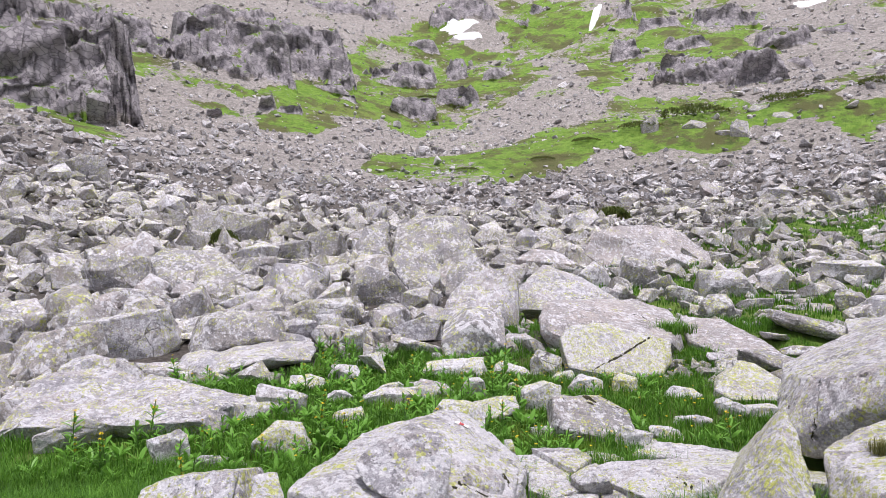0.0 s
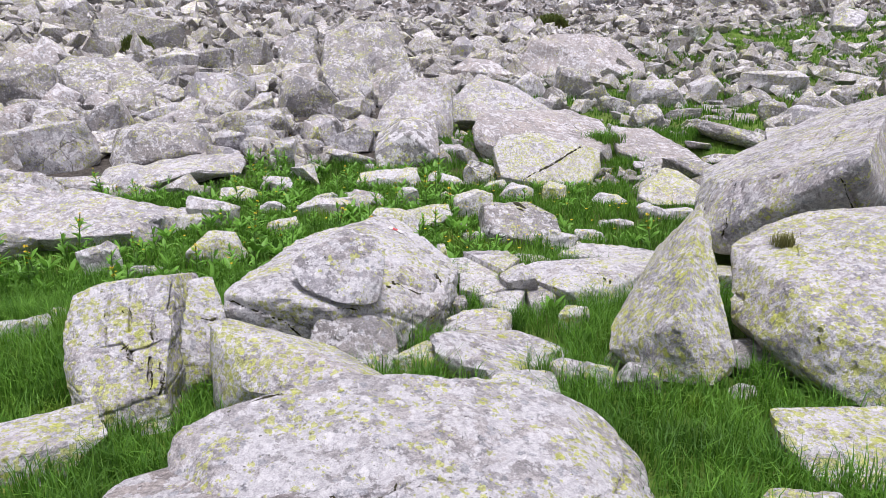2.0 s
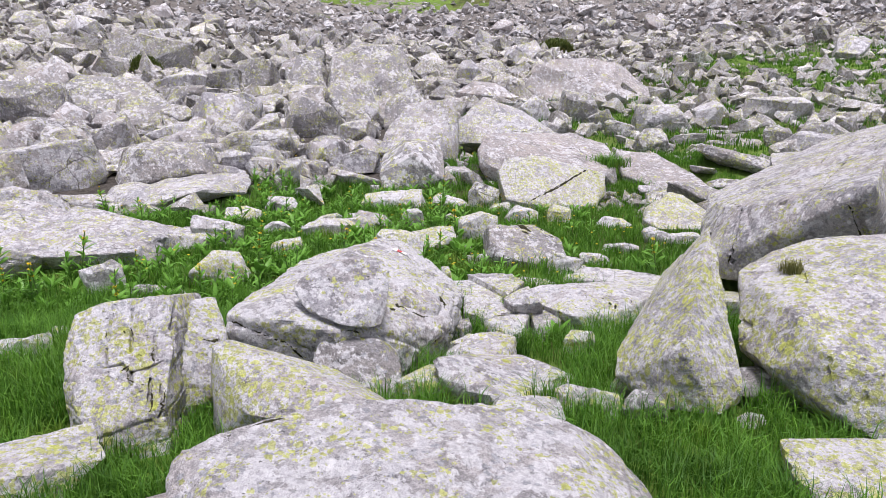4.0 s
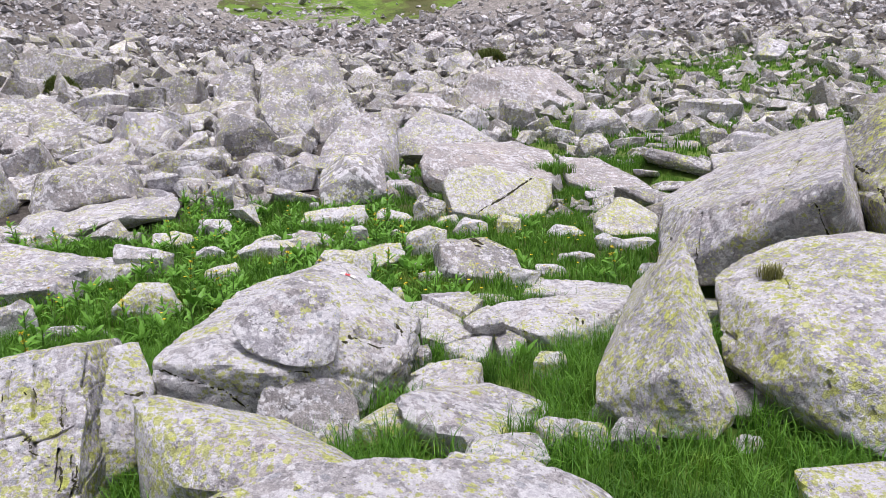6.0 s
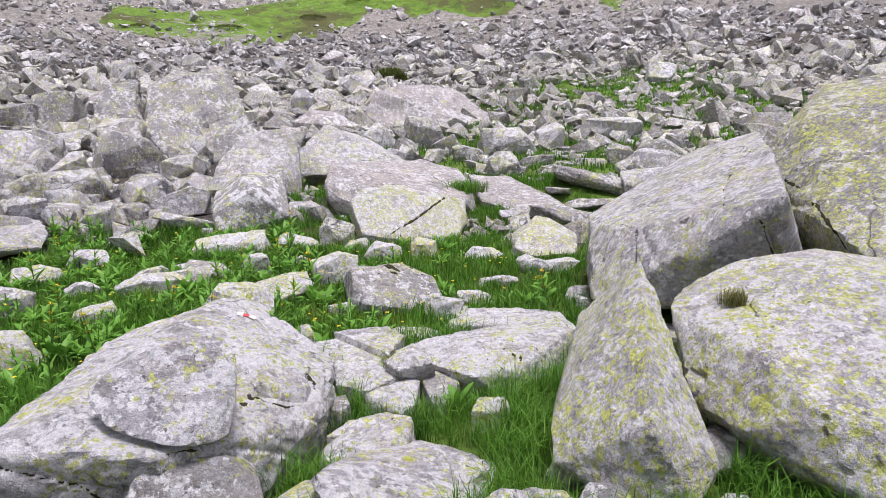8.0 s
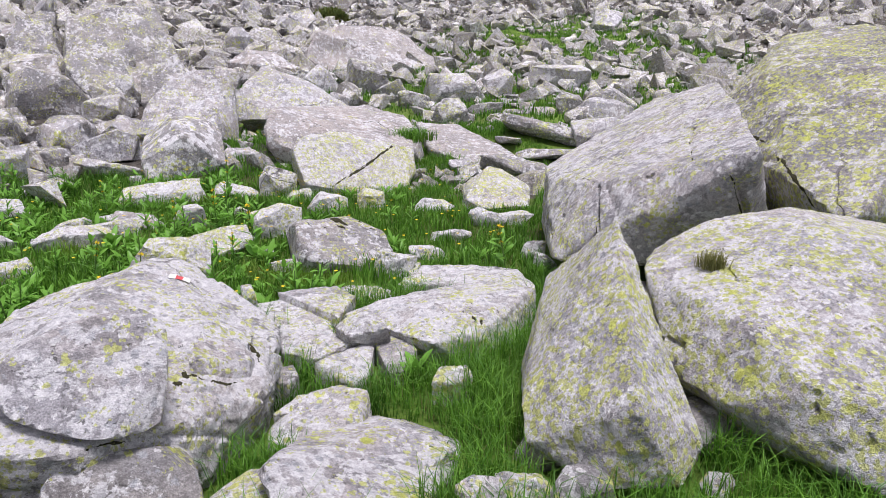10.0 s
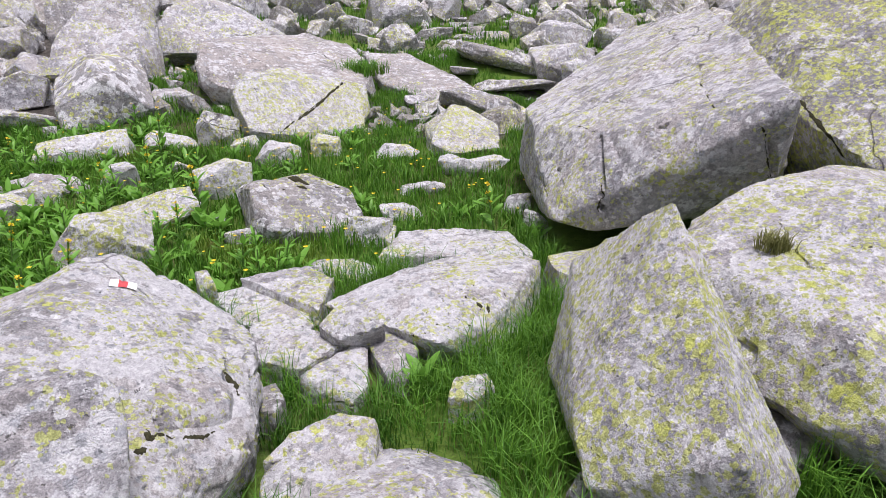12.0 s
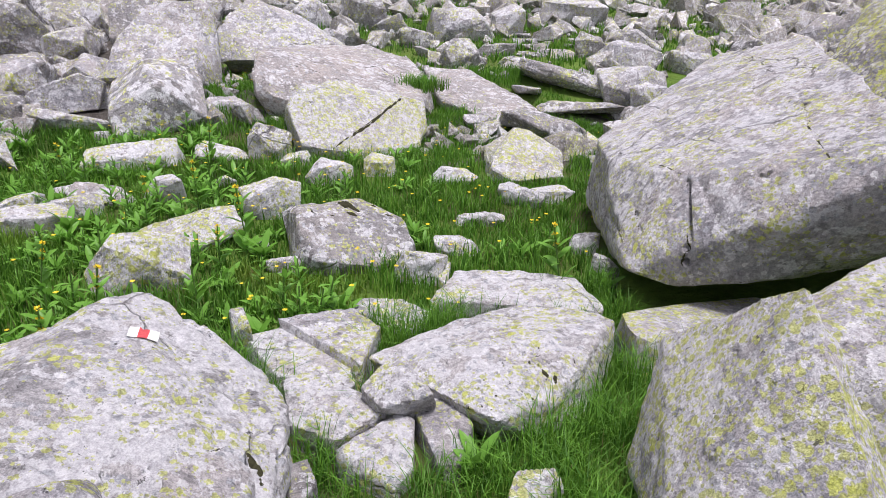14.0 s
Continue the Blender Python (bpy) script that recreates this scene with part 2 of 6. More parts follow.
def ground_material():
    """Brown-flecked turf near, with shade painted dark between the near blocks, grass, heath and fine scree far, bare
    violet-grey rock where the land is cliff.
    """
    m, n, l, b = material("mountain_ground", 0.95)
    at = place(n, l, False)
    cover, bare_rock = n.new("ShaderNodeAttribute"), n.new("ShaderNodeAttribute")
    cover.attribute_name, bare_rock.attribute_name = "turf", "rock"
    fine, mid, wide = noise_tex(n, l, at, 9, 6, 0.7), noise_tex(n, l, at, 0.9, 6, 0.65), noise_tex(n, l, at, 0.05, 6, 0.6)
    clump = noise_tex(n, l, at, 0.45, 7, 0.72)
    green = mix(n, l, ramp(n, l, mid, 0.35, 0.65), (0.11, 0.21, 0.025), (0.21, 0.34, 0.055))
    green = mix(n, l, ramp(n, l, wide, 0.48, 0.66), green, (0.17, 0.23, 0.05))
    heath = noise_tex(n, l, at, 0.10, 7, 0.72)
    green = mix(n, l, ramp(n, l, heath, 0.48, 0.57), green, (0.115, 0.12, 0.045))
    green = mix(n, l, calc(n, l, "MULTIPLY", ramp(n, l, clump, 0.55, 0.62), 0.7), green, (0.05, 0.085, 0.02))
    green = mix(n, l, ramp(n, l, fine, 0.6, 0.75), green, (0.12, 0.10, 0.05))
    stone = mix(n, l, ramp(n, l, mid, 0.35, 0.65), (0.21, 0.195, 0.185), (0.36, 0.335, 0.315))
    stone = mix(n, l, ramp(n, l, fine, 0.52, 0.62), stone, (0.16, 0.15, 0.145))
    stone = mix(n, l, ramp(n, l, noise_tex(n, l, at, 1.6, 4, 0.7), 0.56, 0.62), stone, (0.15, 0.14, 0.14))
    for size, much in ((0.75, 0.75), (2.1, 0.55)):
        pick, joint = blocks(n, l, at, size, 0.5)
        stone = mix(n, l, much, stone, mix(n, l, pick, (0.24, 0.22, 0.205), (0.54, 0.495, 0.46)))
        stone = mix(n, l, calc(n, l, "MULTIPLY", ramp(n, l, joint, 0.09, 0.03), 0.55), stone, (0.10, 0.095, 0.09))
    edge = calc(n, l, "ADD", cover.outputs["Fac"], calc(n, l, "MULTIPLY", calc(n, l, "SUBTRACT", calc(n, l, "MULTIPLY", calc(n, l, "ADD", mid, clump), 0.5), 0.5), 2.2))
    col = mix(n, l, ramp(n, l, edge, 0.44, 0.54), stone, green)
    # shade in the gaps between near blocks, painted into the ground colour
    gap_shade = n.new("ShaderNodeAttribute")
    gap_shade.attribute_name = "gap_shade"
    gap_dark = mix(n, l, ramp(n, l, fine, 0.35, 0.65), (0.08, 0.07, 0.06), (0.17, 0.15, 0.135))
    col = mix(n, l, calc(n, l, "MULTIPLY", gap_shade.outputs["Fac"], ramp(n, l, edge, 0.54, 0.44)), col, gap_dark)
    stretch = n.new("ShaderNodeMapping")
    stretch.inputs["Scale"].default_value, stretch.inputs["Rotation"].default_value = (1.0, 1.0, 1.5), (0.3, 0.65, 0.0)
    l.new(at, stretch.inputs["Vector"])
    face = noise_tex(n, l, stretch.outputs[0], 0.25, 8, 0.72, 0.6)
    cliff = mix(n, l, ramp(n, l, face, 0.38, 0.62), (0.25, 0.232, 0.255), (0.50, 0.465, 0.475))
    seams = noise_tex(n, l, stretch.outputs[0], 1.0, 6, 0.75, 1.0)
    for size, much in ((0.22, 0.45), (0.7, 0.45)):
        pick, joint = blocks(n, l, stretch.outputs[0], size, 0.7, (1.3, 1.3, 0.7))
        cliff = mix(n, l, much, cliff, mix(n, l, pick, (0.22, 0.20, 0.225), (0.62, 0.58, 0.59)))
        cliff = mix(n, l, calc(n, l, "MULTIPLY", ramp(n, l, joint, 0.07, 0.02), 0.6), cliff, (0.10, 0.092, 0.10))
    cliff = mix(n, l, calc(n, l, "MULTIPLY", ramp(n, l, seams, 0.60, 0.66), 0.5), cliff, (0.17, 0.155, 0.17))
    geo, xyz = n.new("ShaderNodeNewGeometry"), n.new("ShaderNodeSeparateXYZ")
    l.new(geo.outputs["Normal"], xyz.inputs[0])
    shelf = calc(n, l, "ADD", xyz.outputs[2], calc(n, l, "MULTIPLY", clump, 0.7))
    cliff = mix(n, l, ramp(n, l, shelf, 1.13, 1.2), cliff, green)
    col = mix(n, l, ramp(n, l, calc(n, l, "ADD", bare_rock.outputs["Fac"], calc(n, l, "MULTIPLY", calc(n, l, "SUBTRACT", clump, 0.5), 0.8)), 0.3, 0.45), col, cliff)
    l.new(col, b.inputs["Base Color"])
    bump(n, l, b, calc(n, l, "ADD", fine, calc(n, l, "ADD", mid, calc(n, l, "MULTIPLY", seams, calc(n, l, "MULTIPLY", bare_rock.outputs["Fac"], 2.0)))), 0.9, 0.3)
    return m


GROUND = ground_material()

# ---- shaping helpers ----
def lattice(p, seed=0):
    """Smooth random values from -1 to 1 over places p, about one swing a unit."""
    i = np.floor(p).astype(np.int64)
    f = p - i
    f = f * f * (3 - 2 * f)
    out = 0
    for dx in (0, 1):
        for dy in (0, 1):
            for dz in (0, 1):
                h = (i[:, 0] + dx) * 374761393 + (i[:, 1] + dy) * 668265263 + (i[:, 2] + dz) * 2147483647 + seed * 1274126177
                h = (h ^ (h >> 13)) * 1274126177 & 0x7FFFFFFF
                h = ((h ^ (h >> 16)) & 0xFFFF) / 32767.5 - 1
                w = (f[:, 0] if dx else 1 - f[:, 0]) * (f[:, 1] if dy else 1 - f[:, 1]) * (f[:, 2] if dz else 1 - f[:, 2])
                out = out + w * h
    return out


def fractal(p, seed=0, octaves=4, gain=0.5):
    total, amp = 0, 1.0
    for k in range(octaves):
        total = total + amp * lattice(p * 2.03**k + 17.3 * k, seed + k)
        amp *= gain
    return total


def splinter(seed, w, d, h, points=11):
    """A plain angular stone of few faces, centred."""
    rng = np.random.RandomState(seed)
    bm = bmesh.new()
    for _ in range(points):
        v = rng.uniform(-1, 1, 3)
        v[rng.randint(3)] = rng.choice((-1, 1)) * rng.uniform(0.8, 1)
        bm.verts.new(v * np.array([w, d, h]) / 2)
    got = bmesh.ops.convex_hull(bm, input=bm.verts)
    bmesh.ops.delete(bm, geom=list({g for g in got["geom_interior"] + got["geom_unused"] if isinstance(g, bmesh.types.BMVert)}), context="VERTS")
    bmesh.ops.bevel(bm, geom=list(bm.edges), offset=0.025, segments=1, affect="EDGES") if points > 11 else None
    bmesh.ops.triangulate(bm, faces=list(bm.faces))
    bm.verts.index_update()
    out = np.array([v.co for v in bm.verts]), [tuple(v.index for v in f.verts) for f in bm.faces]
    bm.free()
    return out


BALLS = {}


def ball(level):
    """Directions and faces of a round net."""
    if level not in BALLS:
        bm = bmesh.new()
        bmesh.ops.create_icosphere(bm, subdivisions=level, radius=1.0)
        bm.verts.ensure_lookup_table()
        BALLS[level] = (np.array([v.co for v in bm.verts]), [tuple(v.index for v in f.verts) for f in bm.faces])
        bm.free()
    return BALLS[level]


def mesh_of(name, verts, faces, mat, smooth=True, edge=0):
    me = bpy.data.meshes.new(name)
    me.from_pydata(np.asarray(verts).tolist(), [], faces)
    me.materials.append(mat)
    if smooth:
        me.polygons.foreach_set("use_smooth", np.ones(len(me.polygons), bool))
    me.update()
    if edge:
        me.set_sharp_from_angle(angle=radians(edge))
    return me


def worn_solid(nn, dd, level, sharp, seed, rough, grooves=(), cuts=()):
    """A solid cut by the planes nn . p = dd round the origin, with worn edges, lumps, ledges and cracks."""
    rng = np.random.RandomState(seed)
    u, faces = ball(level)
    reach = np.maximum(u @ nn.T / dd, 0)
    p = u * ((reach**sharp).sum(1) ** (-1 / sharp))[:, None]
    size = np.prod(np.ptp(p, axis=0)) ** (1 / 3)
    out = p / np.maximum(np.linalg.norm(p, axis=1, keepdims=True), 1e-6)
    s = rng.randint(9999)
    lumps = fractal(p / size * 2.2 + s, s, 2) * 0.22 + fractal(p / size * 9 + s, s + 9, 4, 0.6) * 0.26
    dip = rng.normal(size=3) * 0.35 + (0, 0, 1)
    layer = (p @ dip) / size * 4.2 + 0.5 * fractal(p / size * 1.7 + s, s + 5, 2)
    step = layer - np.floor(layer)
    lumps = lumps + 0.55 * np.minimum(step * 6.0, 1.0) * (0.4 + lattice(p / size * 1.3 + s, s + 2)) + 0.15 * np.abs(fractal(p / size * 4 + s, s + 6, 2))
    p = p + out * ((lumps - 0.15) * rough * size)[:, None]
    for gx, gy, gz, gd, gw, deep in grooves:
        q = p @ np.array([gx, gy, gz]) / np.linalg.norm((gx, gy, gz)) - gd + 0.05 * size * fractal(p / size * 3 + s, s + 3, 3)
        p = p - out * (deep * np.exp(-((q / gw) ** 2)))[:, None]
    if level > 5:
        p = p + out * (fractal(p * 7.0 + s, s + 21, 5, 0.62) * 0.011 + np.maximum(np.abs(fractal(p * 3.1 + s, s + 33, 3)) - 0.25, 0) * 0.025)[:, None]
    for points, wide, deep in cuts:
        near = np.full(len(p), 9.0)
        for a, b in zip(points, points[1:]):
            a, b = np.array(a), np.array(b)
            t = np.clip((p - a) @ (b - a) / max((b - a) @ (b - a), 1e-9), 0, 1)
            gap = p - a - t[:, None] * (b - a)
            gap = gap - out * ((gap * out).sum(1) * 0.8)[:, None]
            near = np.minimum(near, np.linalg.norm(gap, axis=1) + 0.25 * wide * lattice(p * 25, 7))
        p = p - out * (deep * np.exp(-((near / wide) ** 4)))[:, None]
    return p, faces


def hull_planes(c, alike=0.985):
    """The outer planes of a solid with the corners c, which holds the origin."""
    nn, dd = [], []
    m = len(c)
    for i in range(m):
        for j in range(i + 1, m):
            for k in range(j + 1, m):
                v = np.cross(c[j] - c[i], c[k] - c[i])
                size = np.linalg.norm(v)
                if size < 1e-6:
                    continue
                v /= size
                far = c @ v
                for sign in (1, -1):
                    if (sign * far).max() <= sign * (c[i] @ v) + 1e-6 and sign * (c[i] @ v) > 1e-4:
                        if not any(v @ o * sign > alike for o in nn):
                            nn.append(sign * v)
                            dd.append(sign * (c[i] @ v))
    return np.array(nn), np.array(dd)


def hewn_solid(corners, seed, rough, cuts=3, edge=0.022):
    """A broken block with the given outer corners: flat faces, narrow worn edges, chipped and grained."""
    bm = bmesh.new()
    for c in corners:
        bm.verts.new(c)
    got = bmesh.ops.convex_hull(bm, input=bm.verts)
    bmesh.ops.delete(bm, geom=list({g for g in got["geom_interior"] + got["geom_unused"] if isinstance(g, bmesh.types.BMVert)}), context="VERTS")
    size = float(np.prod(np.ptp(np.array(corners), axis=0)) ** (1 / 3))
    bmesh.ops.dissolve_limit(bm, angle_limit=radians(9), verts=list(bm.verts), edges=list(bm.edges))
    bmesh.ops.bevel(bm, geom=list(bm.edges), offset=edge * size, segments=1, affect="EDGES")
    bmesh.ops.triangulate(bm, faces=list(bm.faces))
    for _ in range(cuts):
        far = [e for e in bm.edges if e.calc_length() > size * 0.5 / cuts]
        if not far:
            break
        bmesh.ops.subdivide_edges(bm, edges=far, cuts=1)
        bmesh.ops.triangulate(bm, faces=list(bm.faces))
    bm.normal_update()
    bm.verts.index_update()
    p, nor = np.array([v.co for v in bm.verts]), np.array([v.normal for v in bm.verts])
    faces = [tuple(v.index for v in f.verts) for f in bm.faces]
    bm.free()
    s = seed % 97 + 3.7
    chip = np.maximum(fractal(p / size * 3.5 + s, seed % 991, 3), 0.1) - 0.1
    q = fractal(p / size * 2.0 + s, seed % 983, 2) * 0.6 + fractal(p / size * 8 + s, seed % 977, 3, 0.6) * 0.5 - 1.6 * chip
    return p + nor * (q * rough * size)[:, None], faces


def rock_shape(w, d, h, seed, level=4, top=None, lean=None, chips=6, rough=0.03, loss=0.62):
    """A broken block about w x d x h, centred: a box whose corners are struck back unevenly. top: how far the top falls to +x
    and +y (of half the height); lean: how far the front (-y), back, left and right faces draw in towards the top."""
    rng = np.random.RandomState(seed)
    top = rng.uniform(-0.55, 0.55, 2) if top is None else top
    lean = rng.uniform(0.0, 0.7, 4) if lean is None else lean
    corners = []
    for sx in (-1, 1):
        for sy in (-1, 1):
            for sz in (-1, 1):
                x, y = sx * (1 - rng.uniform(0, loss)), sy * (1 - rng.uniform(0, loss))
                if sz > 0:
                    x -= sx * lean[3 if sx > 0 else 2] * 0.6
                    y -= sy * lean[1 if sy > 0 else 0] * 0.6
                corners.append((x, y, sz * (1 - (rng.uniform(0, loss * 0.7) if sz > 0 else 0)) - (top[0] * x + top[1] * y) * (sz > 0) * 0.6))
    for _ in range(chips):
        v = rng.uniform(-1, 1, 3)
        v[rng.randint(2)] = rng.choice((-1, 1))
        corners.append((v[0], v[1], v[2] * 0.7))
    c = np.array(corners)
    c = (c - c.min(0)) / np.ptp(c, axis=0) - 0.5
    c = c * (w, d, h)
    return hewn_solid(c, seed, rough, level - 1)


def block(x, y, z, corners, mat=None, level=5, sharp=100, rough=0.03, grooves=(), cuts=(), more=(), label="", name="boulder"):
    """A great boulder shaped by its corners, in metres from its foot at x, y, z. more: further lumps of the same rock, by their
    corners; cuts: cracks along a line on its face, with their width and depth."""
    verts, faces, at = [], [], 0
    level += 1 if y < 9 and level > 5 else 0
    for n, lump in enumerate((corners, *more)):
        c = np.array(lump, float)
        if y > 9:
            p, f = hewn_solid(c, int(abs(x * 100) + abs(y * 37)) + 5 * n, rough, 4, 0.018)
            verts.append(p)
            faces += (np.array(f) + at).tolist()
            at += len(p)
            continue
        mid = (c.min(0) + c.max(0)) / 2
        nn, dd = hull_planes(c - mid)
        here = [([tuple(np.array(q) - mid) for q in points], wide, deep) for points, wide, deep in cuts]
        p, f = worn_solid(nn, dd, level, sharp, int(abs(x * 100) + abs(y * 37)) + 5 * n, rough, grooves if n == 0 else (), here)
        verts.append(p + mid)
        faces += (np.array(f) + at).tolist()
        at += len(p)
    ob = new(name, mesh_of(name, np.concatenate(verts), faces, mat or GRANITE, edge=30 if y < 9 else 20))
    ob.matrix_world = pose(x, y, z)
    return tagged(ob, label, "boulder", "great boulders")


ROCKS = [0]


def boulder(x, y, z, w, d, h, yaw=0.0, tilt=(0, 0), seed=None, mat=None, level=4, label="", sink=0.12, name="boulder", **shape):
    """One boulder whose foot lies at x, y, z."""
    ROCKS[0] += 1
    seed = ROCKS[0] * 7 + 3 if seed is None else seed
    w, d, h = w * 1.08, d * 1.08, h * 1.06
    level = max(level, 5 if w > 0.9 and y < 16 else 4) if y < 30 else 3
    full = h * (1 + sink)
    tilt = (seed * 53 % 31 - 15, seed * 29 % 27 - 13) if tilt == (0, 0) and h < 0.6 and y > 7.5 else tilt
    mat = GRANITE_GREY if y > 17 and seed % 3 else GRANITE if mat in (GRANITE_YELLOW, GRANITE_WHITE) and y > 14 else mat
    yaw += (seed * 37 % 31 - 15) * 0.5
    p, faces = rock_shape(w, d, full, seed, level, **shape)
    p[:, 2] += full / 2 - h * sink
    mat = mat or (GRANITE, GRANITE_YELLOW, GRANITE_WHITE, GRANITE)[seed % 4]
    ob = new(name, mesh_of(name, p, faces, mat, edge=18))
    ob.matrix_world = pose(x, y, z, tilt[0], tilt[1], yaw)
    return tagged(ob, label or LABELS[mat] + (" in the grass" if y < 17 else " among the scree"), "boulder", "boulders of the alpine meadow")


LABELS = {
    GRANITE: "weathered grey granite boulder spotted with map lichen",
    GRANITE_YELLOW: "angular granite boulder thick with yellow-green lichen",
    GRANITE_WHITE: "pale granite boulder with white crust lichen",
    GRANITE_GREY: "dark grey granite block with rough broken faces",
    GRANITE_ROSY: "bare rosy granite stone with little lichen",
}

# ---- grass on the far slopes, each patch by its outline in plan ----
GRASS_LEFT = (
    ((-67, 105), (-66, 111), (-61, 113), (-46, 94), (-40, 79), (-51, 93), (-59, 100), (-65, 103)),
    ((-78, 163), (-69, 174), (-57, 168), (-55, 160), (-62, 157), (-71, 150)),
    ((-69, 174), (-62, 166), (-53, 168), (-42, 172), (-32, 217), (-26, 204), (-22, 168), (-26, 141), (-33, 141), (-39, 156), (-46, 163), (-53, 162)),
    ((-56, 151), (-51, 154), (-38, 142), (-46, 145)),
)
GRASS_MIDDLE = (
    ((-30, 229), (-29, 275), (-15, 309), (3, 302), (5, 288), (21, 282), (19, 214), (8, 192), (-3, 160), (-10, 153), (-17, 175), (-22, 163), (-26, 143), (-28, 187)),
    ((33, 373), (66, 345), (61, 248), (50, 184), (45, 175), (43, 235), (40, 265), (25, 202), (10, 181), (5, 167), (1, 165), (17, 210), (28, 274), (22, 293)),
)
GRASS_RIGHT = (
    ((82, 322), (122, 268), (107, 249), (97, 195), (78, 172), (63, 182), (57, 215), (69, 277)),
    ((84, 147), (112, 173), (68, 105), (88, 142)),
)
GRASS_MORAINE = (
    ((-12, 114), (-10, 135), (-2, 120), (10, 134), (19, 153), (38, 163), (50, 174), (66, 168), (66, 102), (54, 83), (59, 96), (56, 103), (51, 103), (45, 99), (37, 98), (29, 102), (28, 108), (24, 111), (15, 99), (10, 97), (-2, 100), (-11, 109)),
)
# outcrops: the middle of the foot, width and height
CLIFFS_LEFT = (
    (-60, 102, 29, 21.6), (-77, 165, 19, 11.2), (-58, 168, 19, 16.6), (-45, 171, 20, 18.0), (-36, 193, 23, 18.4), (-70, 240, 42, 12.0),
    (-68, 170, 13, 5.6), (-30, 184, 12, 3.0), (-33, 152, 6, 2.8), (-38, 151, 4, 4.3), (-47, 143, 4, 2.1),
)
CLIFFS_MIDDLE = (
    (-46, 305, 32, 8.3), (-27, 313, 19, 11.4), (-19, 220, 11, 7.3), (-9, 219, 16, 10.5), (-7, 180, 14, 6.8), (6, 229, 10, 9.5),
    (5, 191, 11, 7.3), (11, 301, 27, 11.9), (19, 224, 10, 5.6), (-8, 280, 13, 5.6), (35, 300, 8, 6.2), (49, 334, 11, 5.5),
    (-24, 178, 6, 2.9),
)
CLIFFS_RIGHT = (
    (58, 216, 10, 9.6), (71, 266, 8, 13.2), (79, 246, 17, 6.5), (78, 218, 17, 6.1), (62, 196, 6, 4.2), (63, 177, 14, 8.8),
    (70, 175, 13, 8.0), (75, 162, 13, 9.0), (99, 244, 29, 9.5), (98, 197, 14, 7.5), (110, 236, 6, 7.8), (95, 181, 7, 3.7),
    (115, 202, 11, 3.7),
)

# ---- the ground: meadow, talus and the mountain behind, one sheet ----
RUN = (-400, -60, -10, 0, 3, 4, 5.5, 7, 14, 17, 20, 26, 36, 50, 70, 100, 140, 180, 260, 380, 600, 900)
RISE = (-20, -3, 0.3, 0.6, 0.1, -0.1, -0.25, -0.4, -0.4, 0, 0.1, 0.6, 1.6, 3.0, 5.4, 10.3, 21, 35, 71, 133, 270, 420)


def blob(x, y, cx, cy, rx, ry, turn=0.0):
    """1 in the middle of an oval patch, falling to 0 at its rim."""
    c, s = math.cos(radians(turn)), math.sin(radians(turn))
    u, v = ((x - cx) * c + (y - cy) * s) / rx, (-(x - cx) * s + (y - cy) * c) / ry
    return np.clip(1 - u * u - v * v, 0, 1)


def height(x, y):
    """The lie of the land, in metres."""
    x, y = np.asarray(x, float), np.asarray(y, float)
    z = np.interp(y, RUN, RISE)
    side = np.clip((y - 8) / 40, 0, 1)
    z = z + side * np.where(x < 0, 0.0065, 0.0035) * x * x / (1 + np.abs(x) / 60)
    r = np.hypot(x, y)
    p = np.stack([x, y, 0 * x], -1).reshape(-1, 3)
    soft = fractal(p / 5.0, 4, 3).reshape(x.shape) * 0.12 * np.clip(r / 20, 0.35, 3)
    wide = fractal(p / 45.0, 8, 4).reshape(x.shape) * 5.0 * np.clip((r - 90) / 150, 0, 2.0)
    # the grassy moraine
    z = z + 6.0 * np.exp(-(((x - 62) / 55) ** 2) - ((y - 122 + 0.2 * x) / 13) ** 2)
    return z + soft + wide


def within(x, y, outline):
    """1 inside an outline, 0 outside."""
    odd = np.zeros(x.shape, bool)
    for (ax, ay), (bx, by) in zip(outline, outline[1:] + outline[:1]):
        odd ^= ((ay > y) != (by > y)) & (x < (bx - ax) * (y - ay) / (by - ay + 1e-9) + ax)
    return odd.astype(float)


def turf(x, y):
    """How far grass covers the ground, 0 to 1."""
    p = np.stack([x, y, 0 * x], -1).reshape(-1, 3)
    rag = fractal(p / 7.0, 31, 4).reshape(x.shape)
    ragged = fractal(p / 16.0, 35, 6, 0.65).reshape(x.shape)
    k = np.maximum(blob(x, y, 0.5, 7.5, 8.5, 9.5), 1.5 * blob(x, y, 1, -6, 22, 13))
    k = np.maximum(k, blob(x, y, 17, 29, 23, 11, 48) * 1.1)
    drift = [fractal(p / 9.0, 41 + 3 * c, 4, 0.6).reshape(x.shape) * 0.03 * np.hypot(x, y) for c in (0, 1)]
    for outline in GRASS_LEFT + GRASS_MIDDLE + GRASS_RIGHT + GRASS_MORAINE:
        k = np.maximum(k, 0.62 * within(x + drift[0], y + drift[1], outline))
    return np.clip(k * 1.5 + np.where(y > 60, ragged * 0.5 - 0.1, rag * 0.2), 0, 1)


